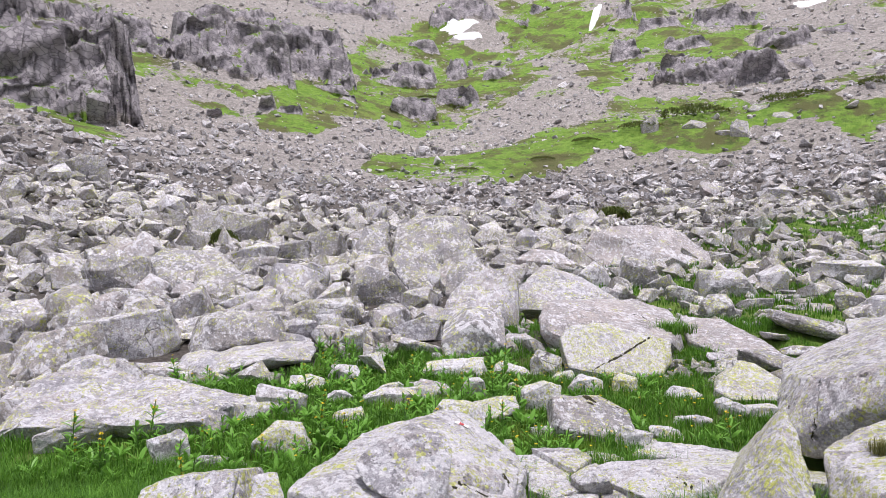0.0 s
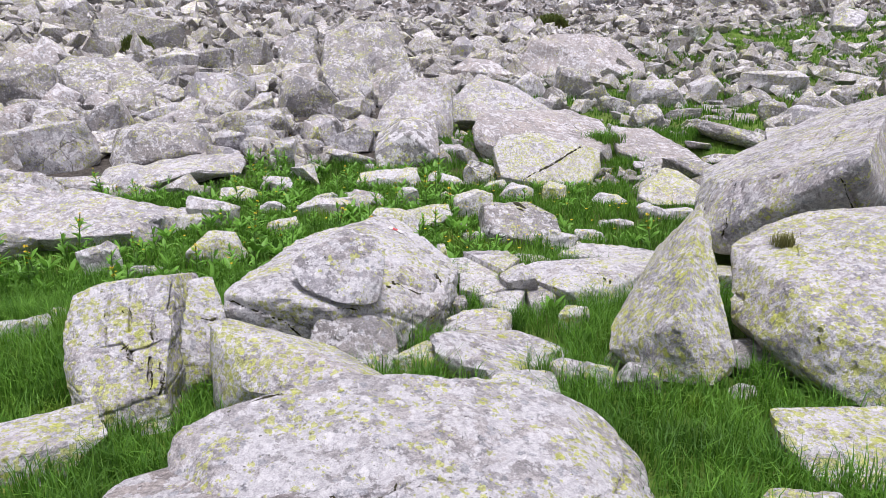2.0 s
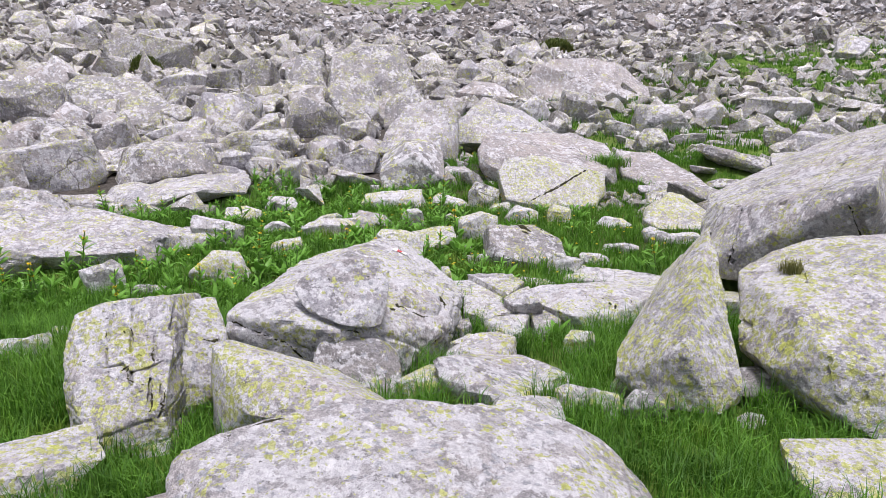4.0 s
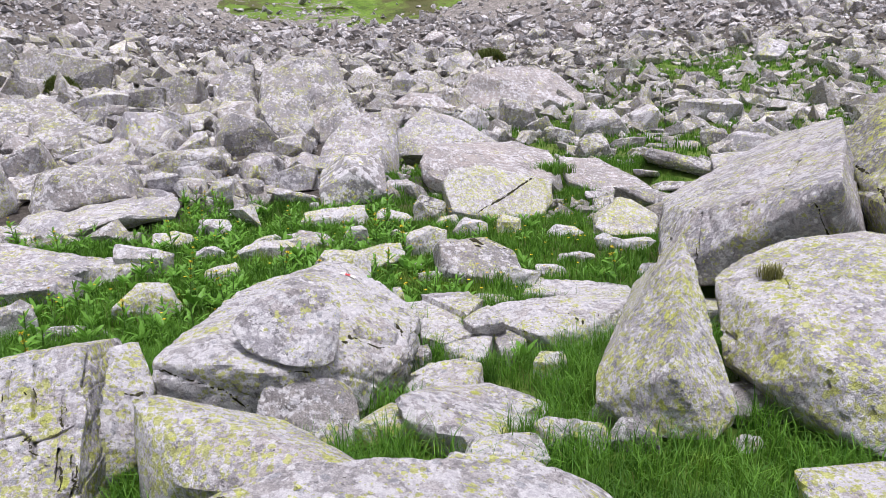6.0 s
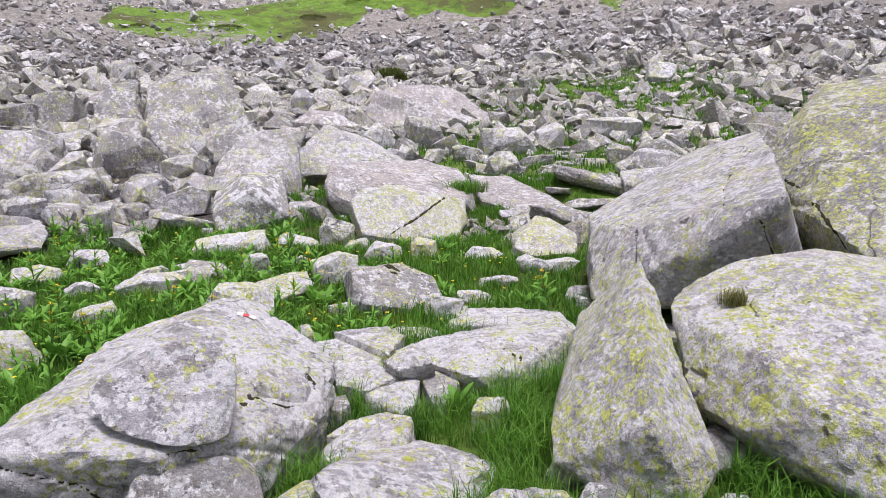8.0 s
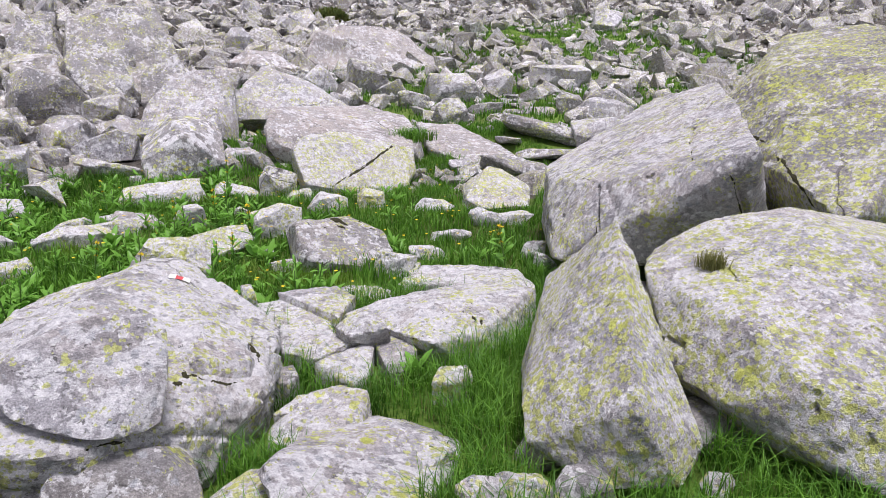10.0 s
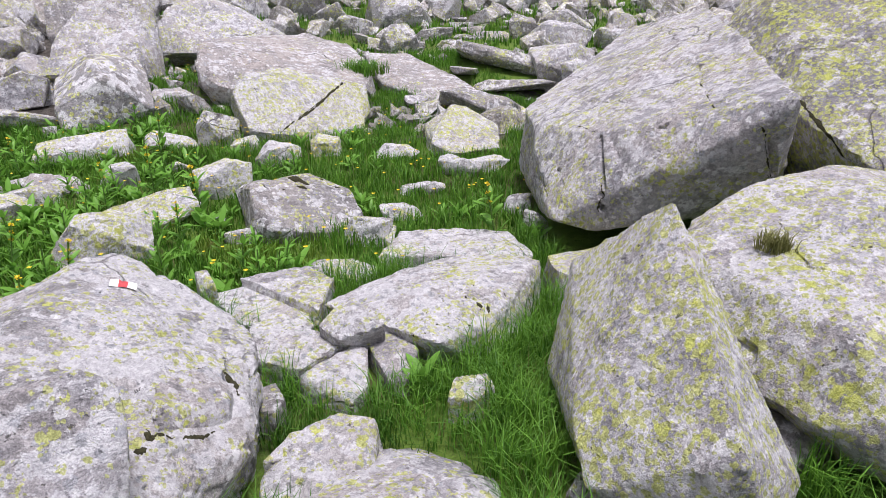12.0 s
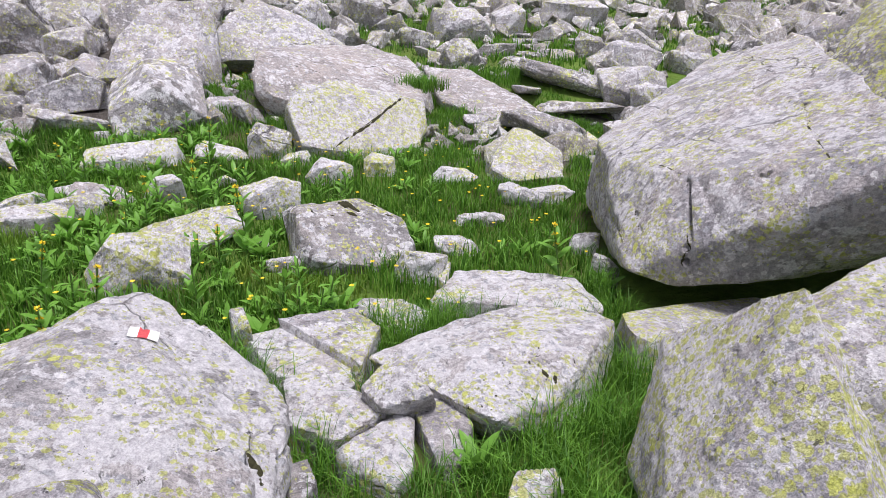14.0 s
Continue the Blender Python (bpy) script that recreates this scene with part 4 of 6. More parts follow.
block(3.87, 4.99, -0.35, ((-0.35, 1, 0.95), (-0.74, 0.62, 0.95), (0.12, 0.92, 1.17), (0.4, 0.9, 1.14), (0.84, 0.8, 1.23), (0.45, 0.25, 1.25), (1.75, 0.6, 1.05), (-1.02, -0.05, 0.52), (-1.03, -0.49, 0.54), (-0.87, -0.55, 0.74), (-0.87, -0.88, 0.8), (-0.9, -0.66, 0.37), (-0.85, -1.1, 0.42), (-0.65, -1.3, 0.36), (0.6, -1.6, 0.6), (0.95, -1.2, 0.9), (-0.3, -1.45, 0.75), (-0.3, -1.62, 0.3), (0.6, -1.85, 0.15), (-0.35, -0.4, 0.05), (-0.3, -1.1, 0.05), (1.15, -1, 0), (1.65, 1, 0), (-0.45, 0.6, 0.05)),
      mat=GRANITE_YELLOW, level=6, sharp=130, rough=0.022,
      cuts=((((0.87, 0.53, 1.2), (0.28, 0.15, 1.2), (0.08, 0.09, 1.16)), 0.012, 0.03),
            (((-0.39, 0.24, 1.04), (-0.47, 0.07, 1.01), (-0.47, 0.02, 1.02)), 0.014, 0.03),
            (((-0.87, -0.87, 0.8), (-0.88, -0.9, 0.65), (-0.87, -0.97, 0.54), (-0.81, -1.08, 0.52), (-0.74, -1.11, 0.6), (-0.73, -1.08, 0.67)), 0.006, 0.035),
            (((-0.88, 0.23, 0.64), (-0.92, -0.01, 0.68), (-0.95, -0.03, 0.63), (-1, -0.01, 0.55)), 0.02, 0.04),
            (((-0.26, -0.67, 0.94), (-0.08, -0.66, 0.96), (0.06, -0.66, 0.98)), 0.01, 0.03),
            (((-0.75, -0.72, 0.85), (-0.6, -0.74, 0.87)), 0.008, 0.02),
            (((-0.21, -0.17, 1.06), (-0.1, -0.19, 1.07)), 0.008, 0.02),),
      label="massive granite boulder with a dry grass tuft in a crack")
block(5.32, 8.34, -0.3, ((-0.35, 1.5, 0.85), (-0.75, 0.8, 0.85), (-1.05, -0.6, 1.05), (-0.45, -1.15, 1.4), (-0.6, -2.2, 1.55), (1.25, 0.05, 1.8), (2.25, 1.4, 1.9), (2.05, 2.35, 1.6), (-1.55, -0.6, 0.3), (-1.3, -0.95, 0.25), (-0.8, -1.45, 0.45), (-0.3, -1.9, 0.8), (-0.1, 1.95, 0), (1.2, -0.95, 0.1), (-0.9, 0.35, 0), (1.5, 1.45, 0)),
      mat=GRANITE, level=6, rough=0.022,
      cuts=((((-1.05, -0.58, 1.05), (-1.16, -0.78, 0.87), (-1.29, -0.97, 0.65), (-1.3, -0.99, 0.47)), 0.014, 0.08),
            (((-1.21, -0.25, 0.64), (-1.38, -0.53, 0.53)), 0.01, 0.04),
            (((0.4, -0.36, 1.57), (-0.26, -1, 1.46), (-0.77, -1.63, 1.36)), 0.014, 0.05),
            (((1.31, 0.67, 1.71), (0.94, -0.12, 1.74), (0.07, -1.25, 1.65)), 0.016, 0.05),
            (((0, -0.89, 1.54), (-0.07, -1.35, 1.61)), 0.012, 0.05),
            (((-0.64, -1.54, 1.43), (-0.67, -1.95, 1.46)), 0.016, 0.06),
            (((-0.67, -1.95, 1.46), (-0.55, -1.99, 1.16), (-0.38, -1.94, 0.92)), 0.013, 0.06),
            (((-0.34, 0.83, 1.01), (-0.04, 0.79, 1.14)), 0.012, 0.03),
            (((-0.89, -0.85, 1.17), (-0.92, -1.22, 1.18), (-0.84, -1.27, 1.29)), 0.016, 0.04),),
      label="huge tilted granite block with a smooth sloping top")
block(7.39, 7.74, -0.3, ((-0.65, 0.85, 1.75), (0.3, 1.25, 1.8), (2.05, 1.55, 2), (2.25, 0.85, 2.3), (-1, 0.25, 1.55), (-1.45, -0.85, 1.25), (-1.8, -1.55, 1), (-2, -1.95, 1), (-0.45, 0.45, 2.1), (0.1, -1.75, 2.2), (-0.2, -1.95, 0.9), (1.6, 0.75, 2.7), (1.1, 1.75, 2.5), (-0.5, 1.25, 0.6), (1.4, -1.25, 0), (-1, -1.25, 0.8), (1.1, 1.75, 0), (-0.9, -0.25, 0)),
      mat=GRANITE_DARK, level=6, rough=0.025,
      label="high granite block with a dark overhanging side")
block(3.85, 7.14, -0.5, ((-0.45, 0.15, 0.4), (-0.05, 0.45, 0.2), (1, 0.45, 0.1), (1.25, 0.25, 0.2), (0.25, -0.45, 0.35), (-0.45, -0.45, 0.45), (-0.6, -0.15, 0.45), (-0.45, 0.25, 0), (-0.65, -0.35, 0), (0.15, -0.25, 0)),
      mat=GRANITE_YELLOW, level=5, sharp=140,
      label="flat lichened slab wedged under the huge block")
block(2.6, 3.15, -0.2, ((-0.28, 0.35, 0.42), (-0.1, 0.42, 0.36), (0.5, 0.3, 0.42), (0.6, -0.1, 0.42), (-0.35, 0.05, 0.35), (-0.3, -0.25, 0.3), (0.1, -0.4, 0.36), (0.5, -0.4, 0.4), (-0.25, 0.2, 0), (0.5, 0.35, 0), (0.5, -0.4, 0), (-0.1, -0.3, 0)),
      mat=GRANITE_YELLOW, level=5, sharp=130, rough=0.025,
      label="granite boulder with a dark split at the grass edge")
block(1.17, 18.48, -0.3, ((0.75, 0.2, 1.85), (-0.4, 0.3, 1.75), (-0.95, -0.3, 1.2), (-1.3, -1, 0.55), (0.25, -1.1, 0.55), (0.85, -0.3, 1.1), (0.9, 0.1, 1.5), (-0.75, 1.3, 0.5), (1.05, 1.1, 0.6), (-1.15, 0, 0), (0.85, -0.5, 0)),
      mat=GRANITE, level=5,
      label="leaning triangular granite boulder with yellow lichen")
block(3.57, 19.96, -0.3, ((-0.6, 0.25, 1.9), (-1.45, -0.65, 1.25), (-1.5, -1.05, 0.65), (1.15, -0.75, 0.95), (0.55, 0.35, 1.5), (-0.1, -1.25, 0.6), (-0.35, 1.85, 0.9), (2.05, 1.25, 0.6), (-1.05, 0.05, 0), (1.45, 0.05, 0)),
      mat=GRANITE, level=5,
      label="broad angular granite boulder beside the leaning one")
block(0.58, 20.42, -0.3, ((-0.15, 0.2, 1.95), (0.45, 0.1, 1.75), (-0.5, -0.4, 1.05), (-0.45, -0.1, 1.65), (0.45, -0.4, 0.95), (-0.4, 0.8, 0.5), (0.4, 0.8, 0.5), (-0.3, -0.4, 0), (0.4, -0.4, 0)),
      mat=GRANITE_GREY, level=5,
      label="upright grey granite splinter behind the leaning boulder")
block(3.94, 16.8, -0.5, ((-1.55, -0.5, 1.3), (-0.85, 1.7, 1.15), (1.45, 2.7, 1.1), (2.05, 1.2, 0.95), (1.6, -1, 0.65), (1.05, -1.8, 0.55), (-1.75, -1.1, 1), (-1.75, -1.2, 0.7), (-1.25, -1.6, 0.6), (-1.35, -1, 0), (1.65, -1.3, 0), (1.85, 2.2, 0.2), (-1.15, 1.7, 0.2)),
      mat=GRANITE_ROSY, level=5, rough=0.02, grooves=((0.4, 1, 0.2, 0.3, 0.03, 0.08),),
      label="wide flat granite slab with a long dark crack")
block(3.57, 14.14, -0.6, ((-0.9, 0.05, 1.2), (-0.15, 0.45, 1.15), (0.65, 0.45, 0.85), (1.3, 0.35, 0.75), (1.25, 0.05, 0.4), (0.85, -0.55, 0.25), (-0.3, -0.85, 0.3), (-1.15, -0.75, 0.45), (-1.2, -0.25, 0.9), (-0.95, 1.25, 0.4), (1.05, 1.45, 0.4), (-1.05, -0.55, 0), (0.85, -0.35, 0), (-0.15, -0.85, 0)),
      mat=GRANITE_YELLOW, level=5, rough=0.025, grooves=((0.8, 0.25, -0.75, 0.35, 0.022, 0.1),),
      label="blocky granite boulder split by a diagonal crack")
block(6.79, 16.24, -0.6, ((-0.65, 1.35, 0.9), (0.35, 1.25, 0.85), (0.65, -1.25, 0.4), (-0.4, -1.65, 0.3), (-1.2, -0.65, 0.6), (0.7, 0.25, 0.6), (-1, -0.65, 0), (0.8, -1.25, 0), (1.2, 0.75, 0), (-0.5, 1.75, 0.2)),
      mat=GRANITE_ROSY, level=5, rough=0.02,
      label="smooth pale slab sloping down beside the flat slab")
block(2.14, 9.9, -0.6, ((-0.55, 0, 0.65), (-0.35, 0.3, 0.65), (0.2, 0.35, 0.6), (0.55, 0, 0.45), (0.55, -0.3, 0.3), (0.5, -0.4, 0.25), (-0.6, -0.3, 0.4), (-0.5, -0.5, 0.35), (0.05, -0.6, 0.25), (-0.55, 0.8, 0.4), (0.55, 0.7, 0.3), (-0.65, -0.2, 0), (0.65, -0.2, 0), (0.05, -0.6, 0), (0.05, 0.9, 0)),
      mat=GRANITE_GREY, level=5,
      label="rounded granite boulder with black moss on top")
block(5.36, 12.1, -0.7, ((0.05, 0.3, 0.8), (-0.5, -0.1, 0.55), (-0.7, -0.4, 0.45), (0.35, 0.4, 0.75), (0.65, -0.1, 0.5), (0.3, -0.7, 0.3), (-0.55, -0.8, 0.35), (-0.15, 0.9, 0.4), (0.65, 0.5, 0.3), (-0.65, -0.3, 0), (0.55, -0.4, 0), (0.05, 0.7, 0)),
      mat=GRANITE_YELLOW, level=5,
      label="yellow-lichened granite boulder sloping to one side")
block(9.1, 30.38, 0.3, ((-2.45, -0.4, 2.25), (-0.75, 0.6, 2.75), (1.5, 1.1, 2.4), (3.05, 0.1, 1.3), (-2.95, -1, 1.25), (-2.15, -1.4, 0.65), (1.15, -1.4, 0.65), (2.5, -1.4, 0.5), (-3.1, 0.6, 0.5), (2.9, 1.6, 0.9), (-2.6, -0.9, 0), (2.9, -0.4, 0.2), (-0.1, 2.6, 1.1)),
      mat=GRANITE_ROSY, level=5,
      label="long pale granite outcrop with a shaded end")
block(-8.81, 24.15, 0.1, ((-1.6, 0.05, 1.75), (-1.4, 0.65, 1.95), (0.45, 1.15, 1.9), (1.85, -0.15, 1.05), (1.8, -0.95, 0.55), (-1.15, -0.65, 1.25), (-0.8, -1.15, 0.4), (0.7, -1.35, 0.4), (-1.7, 1.85, 0.7), (1.4, 1.85, 0.7), (-1.2, -0.65, 0), (1.6, -0.65, 0)),
      mat=GRANITE_GREY, level=5,
      label="broad dark-sided granite boulder at the rise")
block(-0.34, 28.51, 0.2, ((-1.55, 0.5, 2.85), (-0.7, 1.5, 3.25), (1.25, 1, 3.15), (1.7, 0.1, 2.1), (2.05, -0.9, 0.85), (-1.75, -0.9, 1.25), (-1, -1.7, 0.25), (0.9, -1.5, 0.45), (-2.05, 2, 1), (1.75, 2, 1), (-1.85, -1, 0), (1.35, -1, 0)),
      mat=GRANITE_GREY, level=5, rough=0.05, grooves=((0.5, 0.2, 1, 0.5, 0.05, 0.14), (1, 0.1, -0.4, 0.2, 0.05, 0.14)),
      label="massive fractured granite outcrop crowning the rise")
block(-2.97, 28.52, 0.3, ((-0.95, -0.5, 1.35), (-0.35, 0.5, 2.6), (0.75, 1, 2.95), (0.95, -0.5, 0.95), (-0.8, -0.9, 0.8), (0.4, -1.2, 0.5), (-1.05, 1.3, 0.7), (0.95, 1.5, 1.1), (-0.95, -0.5, 0), (0.95, -0.5, 0)),
      mat=GRANITE_GREY, level=5, rough=0.05, grooves=((1, 0.1, 0.2, 0.0, 0.05, 0.14),),
      label="upright fractured granite slabs of the outcrop")
block(-0.85, 25.1, 0.1, ((-0.7, 0.5, 1.9), (0.4, 0.7, 1.8), (0.8, -1.1, 0.25), (-0.4, -0.9, 0.55), (-1, -0.3, 1.35), (0.7, -0.1, 1.05), (-0.95, 1.3, 0.3), (1.05, 1.1, 0.3), (-0.75, -0.5, 0), (0.85, -0.7, 0)),
      mat=GRANITE_GREY, level=5,
      label="smooth leaning granite block in front of the outcrop")
block(-4.91, 10.78, -0.7, ((-2.3, 0.8, 0.75), (-1.3, 1.4, 0.8), (0.3, 0.8, 0.75), (1.35, -0.2, 0.65), (1.65, -0.7, 0.65), (1.4, -1.2, 0.55), (0.3, -1.4, 0.55), (-1.05, -1.4, 0.55), (-2.1, 1.2, 0.5), (1.9, 1, 0.3), (-2.1, -1.2, 0), (1.9, -0.8, 0), (-0.1, 1.5, 0.1)),
      mat=GRANITE, level=6, rough=0.05, grooves=((1, 0.3, 0.1, -0.6, 0.025, 0.1),),
      label="wide flat granite boulder crossed by cracks")
block(0.36, 6.08, -0.1, ((-0.2, -0.15, 0.45), (-0.15, 0.05, 0.45), (-0.05, 0.2, 0.4), (0.1, 0.25, 0.35), (0.2, 0.2, 0.25), (0.2, 0.1, 0.25), (0.15, -0.05, 0.25), (0.05, -0.1, 0.25), (-0.15, -0.2, 0.35), (-0.2, -0.2, 0.4), (-0.15, 0.05, 0), (0.15, 0.2, 0), (0.15, -0.1, 0), (-0.15, -0.2, 0)),
      mat=GRANITE, level=5, sharp=160, rough=0.02,
      label="lichened corner block split off the marked boulder")

# the meadow's rocks
boulder(-1.35, 17.75, -0.02, 1.02, 0.52, 0.67, 5, mat=GRANITE_GREY)
boulder(-0.60, 16.56, -0.10, 1.14, 0.58, 0.51, 3, mat=GRANITE_YELLOW)
boulder(-0.50, 15.62, -0.21, 1.29, 0.66, 0.25, 2, mat=GRANITE_YELLOW)
boulder(0.25, 13.70, -0.42, 1.21, 0.61, 0.35, -1, mat=GRANITE_WHITE)
boulder(0.96, 16.88, -0.04, 0.64, 0.33, 0.34, -4, mat=GRANITE_WHITE)
boulder(1.76, 16.00, -0.13, 0.79, 0.40, 0.22, -8, mat=GRANITE_YELLOW)
boulder(1.39, 13.79, -0.39, 0.72, 0.37, 0.21, -8, mat=GRANITE_WHITE)
boulder(2.08, 13.66, -0.40, 0.60, 0.31, 0.50, -12, mat=GRANITE_GREY)
boulder(2.72, 14.26, -0.38, 0.31, 0.16, 0.17, -14, mat=GRANITE_YELLOW)
boulder(0.51, 12.12, -0.44, 0.46, 0.23, 0.32, -3, mat=GRANITE_WHITE)
boulder(1.27, 12.53, -0.44, 0.24, 0.12, 0.15, -8, mat=GRANITE_WHITE)
boulder(-0.42, 11.86, -0.41, 0.54, 0.28, 0.22, 3, mat=GRANITE_WHITE)
boulder(-0.15, 12.31, -0.42, 0.76, 0.39, 0.17, 1, mat=GRANITE_ROSY)
boulder(-0.87, 11.48, -0.41, 0.91, 0.46, 0.26, 6, mat=GRANITE_WHITE)
boulder(0.60, 10.71, -0.45, 1.15, 0.59, 0.21, -5, mat=GRANITE_YELLOW)
boulder(0.15, 9.77, -0.44, 0.84, 0.43, 0.48, -1, mat=GRANITE_YELLOW)
boulder(1.68, 11.29, -0.47, 0.66, 0.34, 0.43, -12, mat=GRANITE_YELLOW)
boulder(2.56, 12.29, -0.45, 0.58, 0.30, 0.32, -16, mat=GRANITE_WHITE)
boulder(2.32, 13.18, -0.43, 0.43, 0.22, 0.18, -14, mat=GRANITE_WHITE)
boulder(3.35, 12.45, -0.46, 0.47, 0.24, 0.31, -21, mat=GRANITE_YELLOW)
boulder(4.20, 11.80, -0.47, 0.60, 0.31, 0.24, -27, mat=GRANITE_WHITE)
boulder(3.16, 9.56, -0.47, 0.52, 0.27, 0.15, -28, mat=GRANITE_WHITE)
boulder(3.74, 10.22, -0.47, 0.55, 0.28, 0.15, -29, mat=GRANITE_WHITE)
boulder(4.56, 10.74, -0.48, 0.55, 0.28, 0.27, -32, mat=GRANITE_WHITE)
boulder(4.97, 10.79, -0.48, 0.76, 0.38, 0.17, -34, mat=GRANITE_WHITE)
boulder(4.34, 9.10, -0.47, 0.31, 0.16, 0.24, -38, mat=GRANITE_WHITE)
boulder(4.06, 8.34, -0.46, 0.27, 0.14, 0.30, -40, mat=GRANITE_GREY)
boulder(4.36, 14.12, -0.45, 0.26, 0.13, 0.15, -22, mat=GRANITE_WHITE)
boulder(6.09, 14.72, -0.36, 0.44, 0.23, 0.22, -29, mat=GRANITE_WHITE)
boulder(5.61, 13.83, -0.47, 0.35, 0.18, 0.17, -29, mat=GRANITE_WHITE)
boulder(-1.33, 15.41, -0.24, 0.67, 0.34, 0.25, 6, mat=GRANITE_ROSY)
boulder(-0.15, 14.82, -0.31, 0.24, 0.12, 0.20, 1, mat=GRANITE_ROSY)
boulder(1.41, 9.66, -0.46, 0.35, 0.18, 0.15, -13, mat=GRANITE_WHITE)
boulder(1.29, 10.24, -0.46, 0.16, 0.08, 0.15, -11, mat=GRANITE_WHITE)
boulder(2.51, 9.01, -0.46, 0.45, 0.23, 0.29, -25, mat=GRANITE_WHITE)
boulder(-1.97, 13.43, -0.43, 0.67, 0.34, 0.32, 9, mat=GRANITE_WHITE)
boulder(-0.96, 12.08, -0.42, 0.56, 0.28, 0.27, 5, mat=GRANITE_YELLOW)
boulder(-2.71, 11.16, -0.45, 0.77, 0.39, 0.41, 15, mat=GRANITE_WHITE)
boulder(-3.00, 11.10, -0.45, 1.20, 0.61, 0.27, 16, mat=GRANITE_WHITE)
boulder(-2.19, 9.00, -0.44, 0.77, 0.39, 0.40, 15, mat=GRANITE_YELLOW)
boulder(-1.40, 10.33, -0.44, 0.54, 0.27, 0.26, 8, mat=GRANITE_YELLOW)
boulder(-2.59, 12.89, -0.44, 0.70, 0.36, 0.26, 12, mat=GRANITE_YELLOW)
boulder(-1.79, 11.77, -0.43, 0.44, 0.22, 0.19, 9, mat=GRANITE_WHITE)
boulder(-3.44, 8.62, -0.45, 0.46, 0.24, 0.39, 23, mat=GRANITE_WHITE)
boulder(-2.91, 8.37, -0.45, 0.47, 0.24, 0.18, 21, mat=GRANITE_GREY)
boulder(-2.05, 15.61, -0.20, 0.70, 0.36, 0.54, 8, mat=GRANITE_WHITE)
boulder(-3.45, 15.79, -0.16, 0.72, 0.37, 0.39, 13, mat=GRANITE_WHITE)
boulder(-5.87, 20.75, 0.19, 1.79, 0.91, 0.60, 16, mat=GRANITE_YELLOW)
boulder(-5.28, 17.36, -0.03, 2.35, 0.91, 0.57, 18, mat=GRANITE_GREY)
boulder(-3.25, 18.62, 0.04, 1.89, 0.91, 0.71, 10, mat=GRANITE_WHITE)
boulder(-3.63, 17.19, 0.02, 1.27, 0.65, 0.34, 12, mat=GRANITE_WHITE)
boulder(-0.43, 12.62, -0.43, 0.54, 0.27, 0.15, 2, mat=GRANITE_WHITE)
boulder(-2.52, 8.24, -0.44, 0.22, 0.11, 0.17, 18, mat=GRANITE_WHITE)
boulder(-4.57, 15.38, -0.39, 3.0, 4.02, 0.35, 17, mat=GRANITE_WHITE, top=(0.3, 0))
boulder(-7.09, 15.41, -0.24, 1.99, 1.16, 1.04, 25)
boulder(-4.93, 16.29, -0.14, 2.22, 1.08, 0.71, 17, mat=GRANITE_GREY)
boulder(-6.01, 14.39, -0.37, 1.19, 1.14, 0.2, 23, mat=GRANITE_YELLOW)
boulder(-5.06, 9.32, -0.4, 0.9, 0.45, 0.34, 29, mat=GRANITE_WHITE)
boulder(-0.54, 16.76, -0.08, 0.95, 0.66, 0.41, 2, mat=GRANITE_YELLOW)
boulder(-1.32, 17.51, 0.01, 0.92, 0.72, 0.58, 4, mat=GRANITE_WHITE)
boulder(5.93, 14.52, -0.34, 0.57, 0.4, 0.2, -22, mat=GRANITE_WHITE)
boulder(1.24, 19.22, 0.05, 1.4, 1.27, 0.15, -4, mat=GRANITE_WHITE)
boulder(9.25, 22.32, 0.34, 1.85, 1.27, 0.87, -23, mat=GRANITE_YELLOW)
boulder(6.94, 24.39, 0.48, 1.44, 1.13, 1.13, -16, mat=GRANITE_GREY)
boulder(13.3, 19.76, 0.23, 1.69, 1.16, 0.59, -34, mat=GRANITE_YELLOW)
boulder(7.97, 16.31, -0.17, 0.62, 1.99, 0.15, -26, mat=GRANITE_WHITE)
# the rocky rise beyond the meadow
boulder(-7.1, 26.9, 0.76, 1.6, 1.26, 0.88, 15, mat=GRANITE_GREY)
boulder(-11.78, 37.69, 2.16, 3.99, 2.34, 1.75, 17, mat=GRANITE_GREY, top=(0.4, 0))
boulder(-5.83, 20.62, 0.17, 1.78, 1.05, 0.48, 16, mat=GRANITE_YELLOW)
boulder(-3.59, 19.67, 0.09, 2.36, 1.38, 0.51, 10, mat=GRANITE_YELLOW)
boulder(-2.02, 22.35, 0.25, 1.9, 1.12, 1.18, 5, mat=GRANITE_WHITE, top=(0.4, 0))
boulder(-4.53, 26.08, 0.6, 2.34, 1.38, 0.81, 10, mat=GRANITE_YELLOW)
boulder(-10.95, 22.85, 0.52, 2.0, 1.18, 1.35, 26, mat=GRANITE_WHITE)
boulder(-9.71, 21.69, 0.37, 1.92, 0.94, 0.47, 24, mat=GRANITE_YELLOW)
boulder(-6.63, 23.52, 0.45, 1.01, 0.8, 0.64, 16, mat=GRANITE_GREY)
boulder(-5.5, 32.91, 1.32, 1.91, 1.5, 1.4, 10, mat=GRANITE_YELLOW)
boulder(-7.57, 32.43, 1.34, 2.99, 1.76, 0.93, 13, mat=GRANITE_YELLOW)
boulder(-0.69, 21.49, 0.18, 1.21, 0.95, 0.61, 2, mat=GRANITE_WHITE)
boulder(2.73, 29.3, 0.9, 0.94, 0.74, 0.7, -5, mat=GRANITE_WHITE)
boulder(6.08, 38.15, 1.84, 1.67, 1.32, 1.01, -9, mat=GRANITE_WHITE)
boulder(-7.71, 20.33, 0.2, 1.19, 0.7, 0.49, 21, mat=GRANITE_GREY)
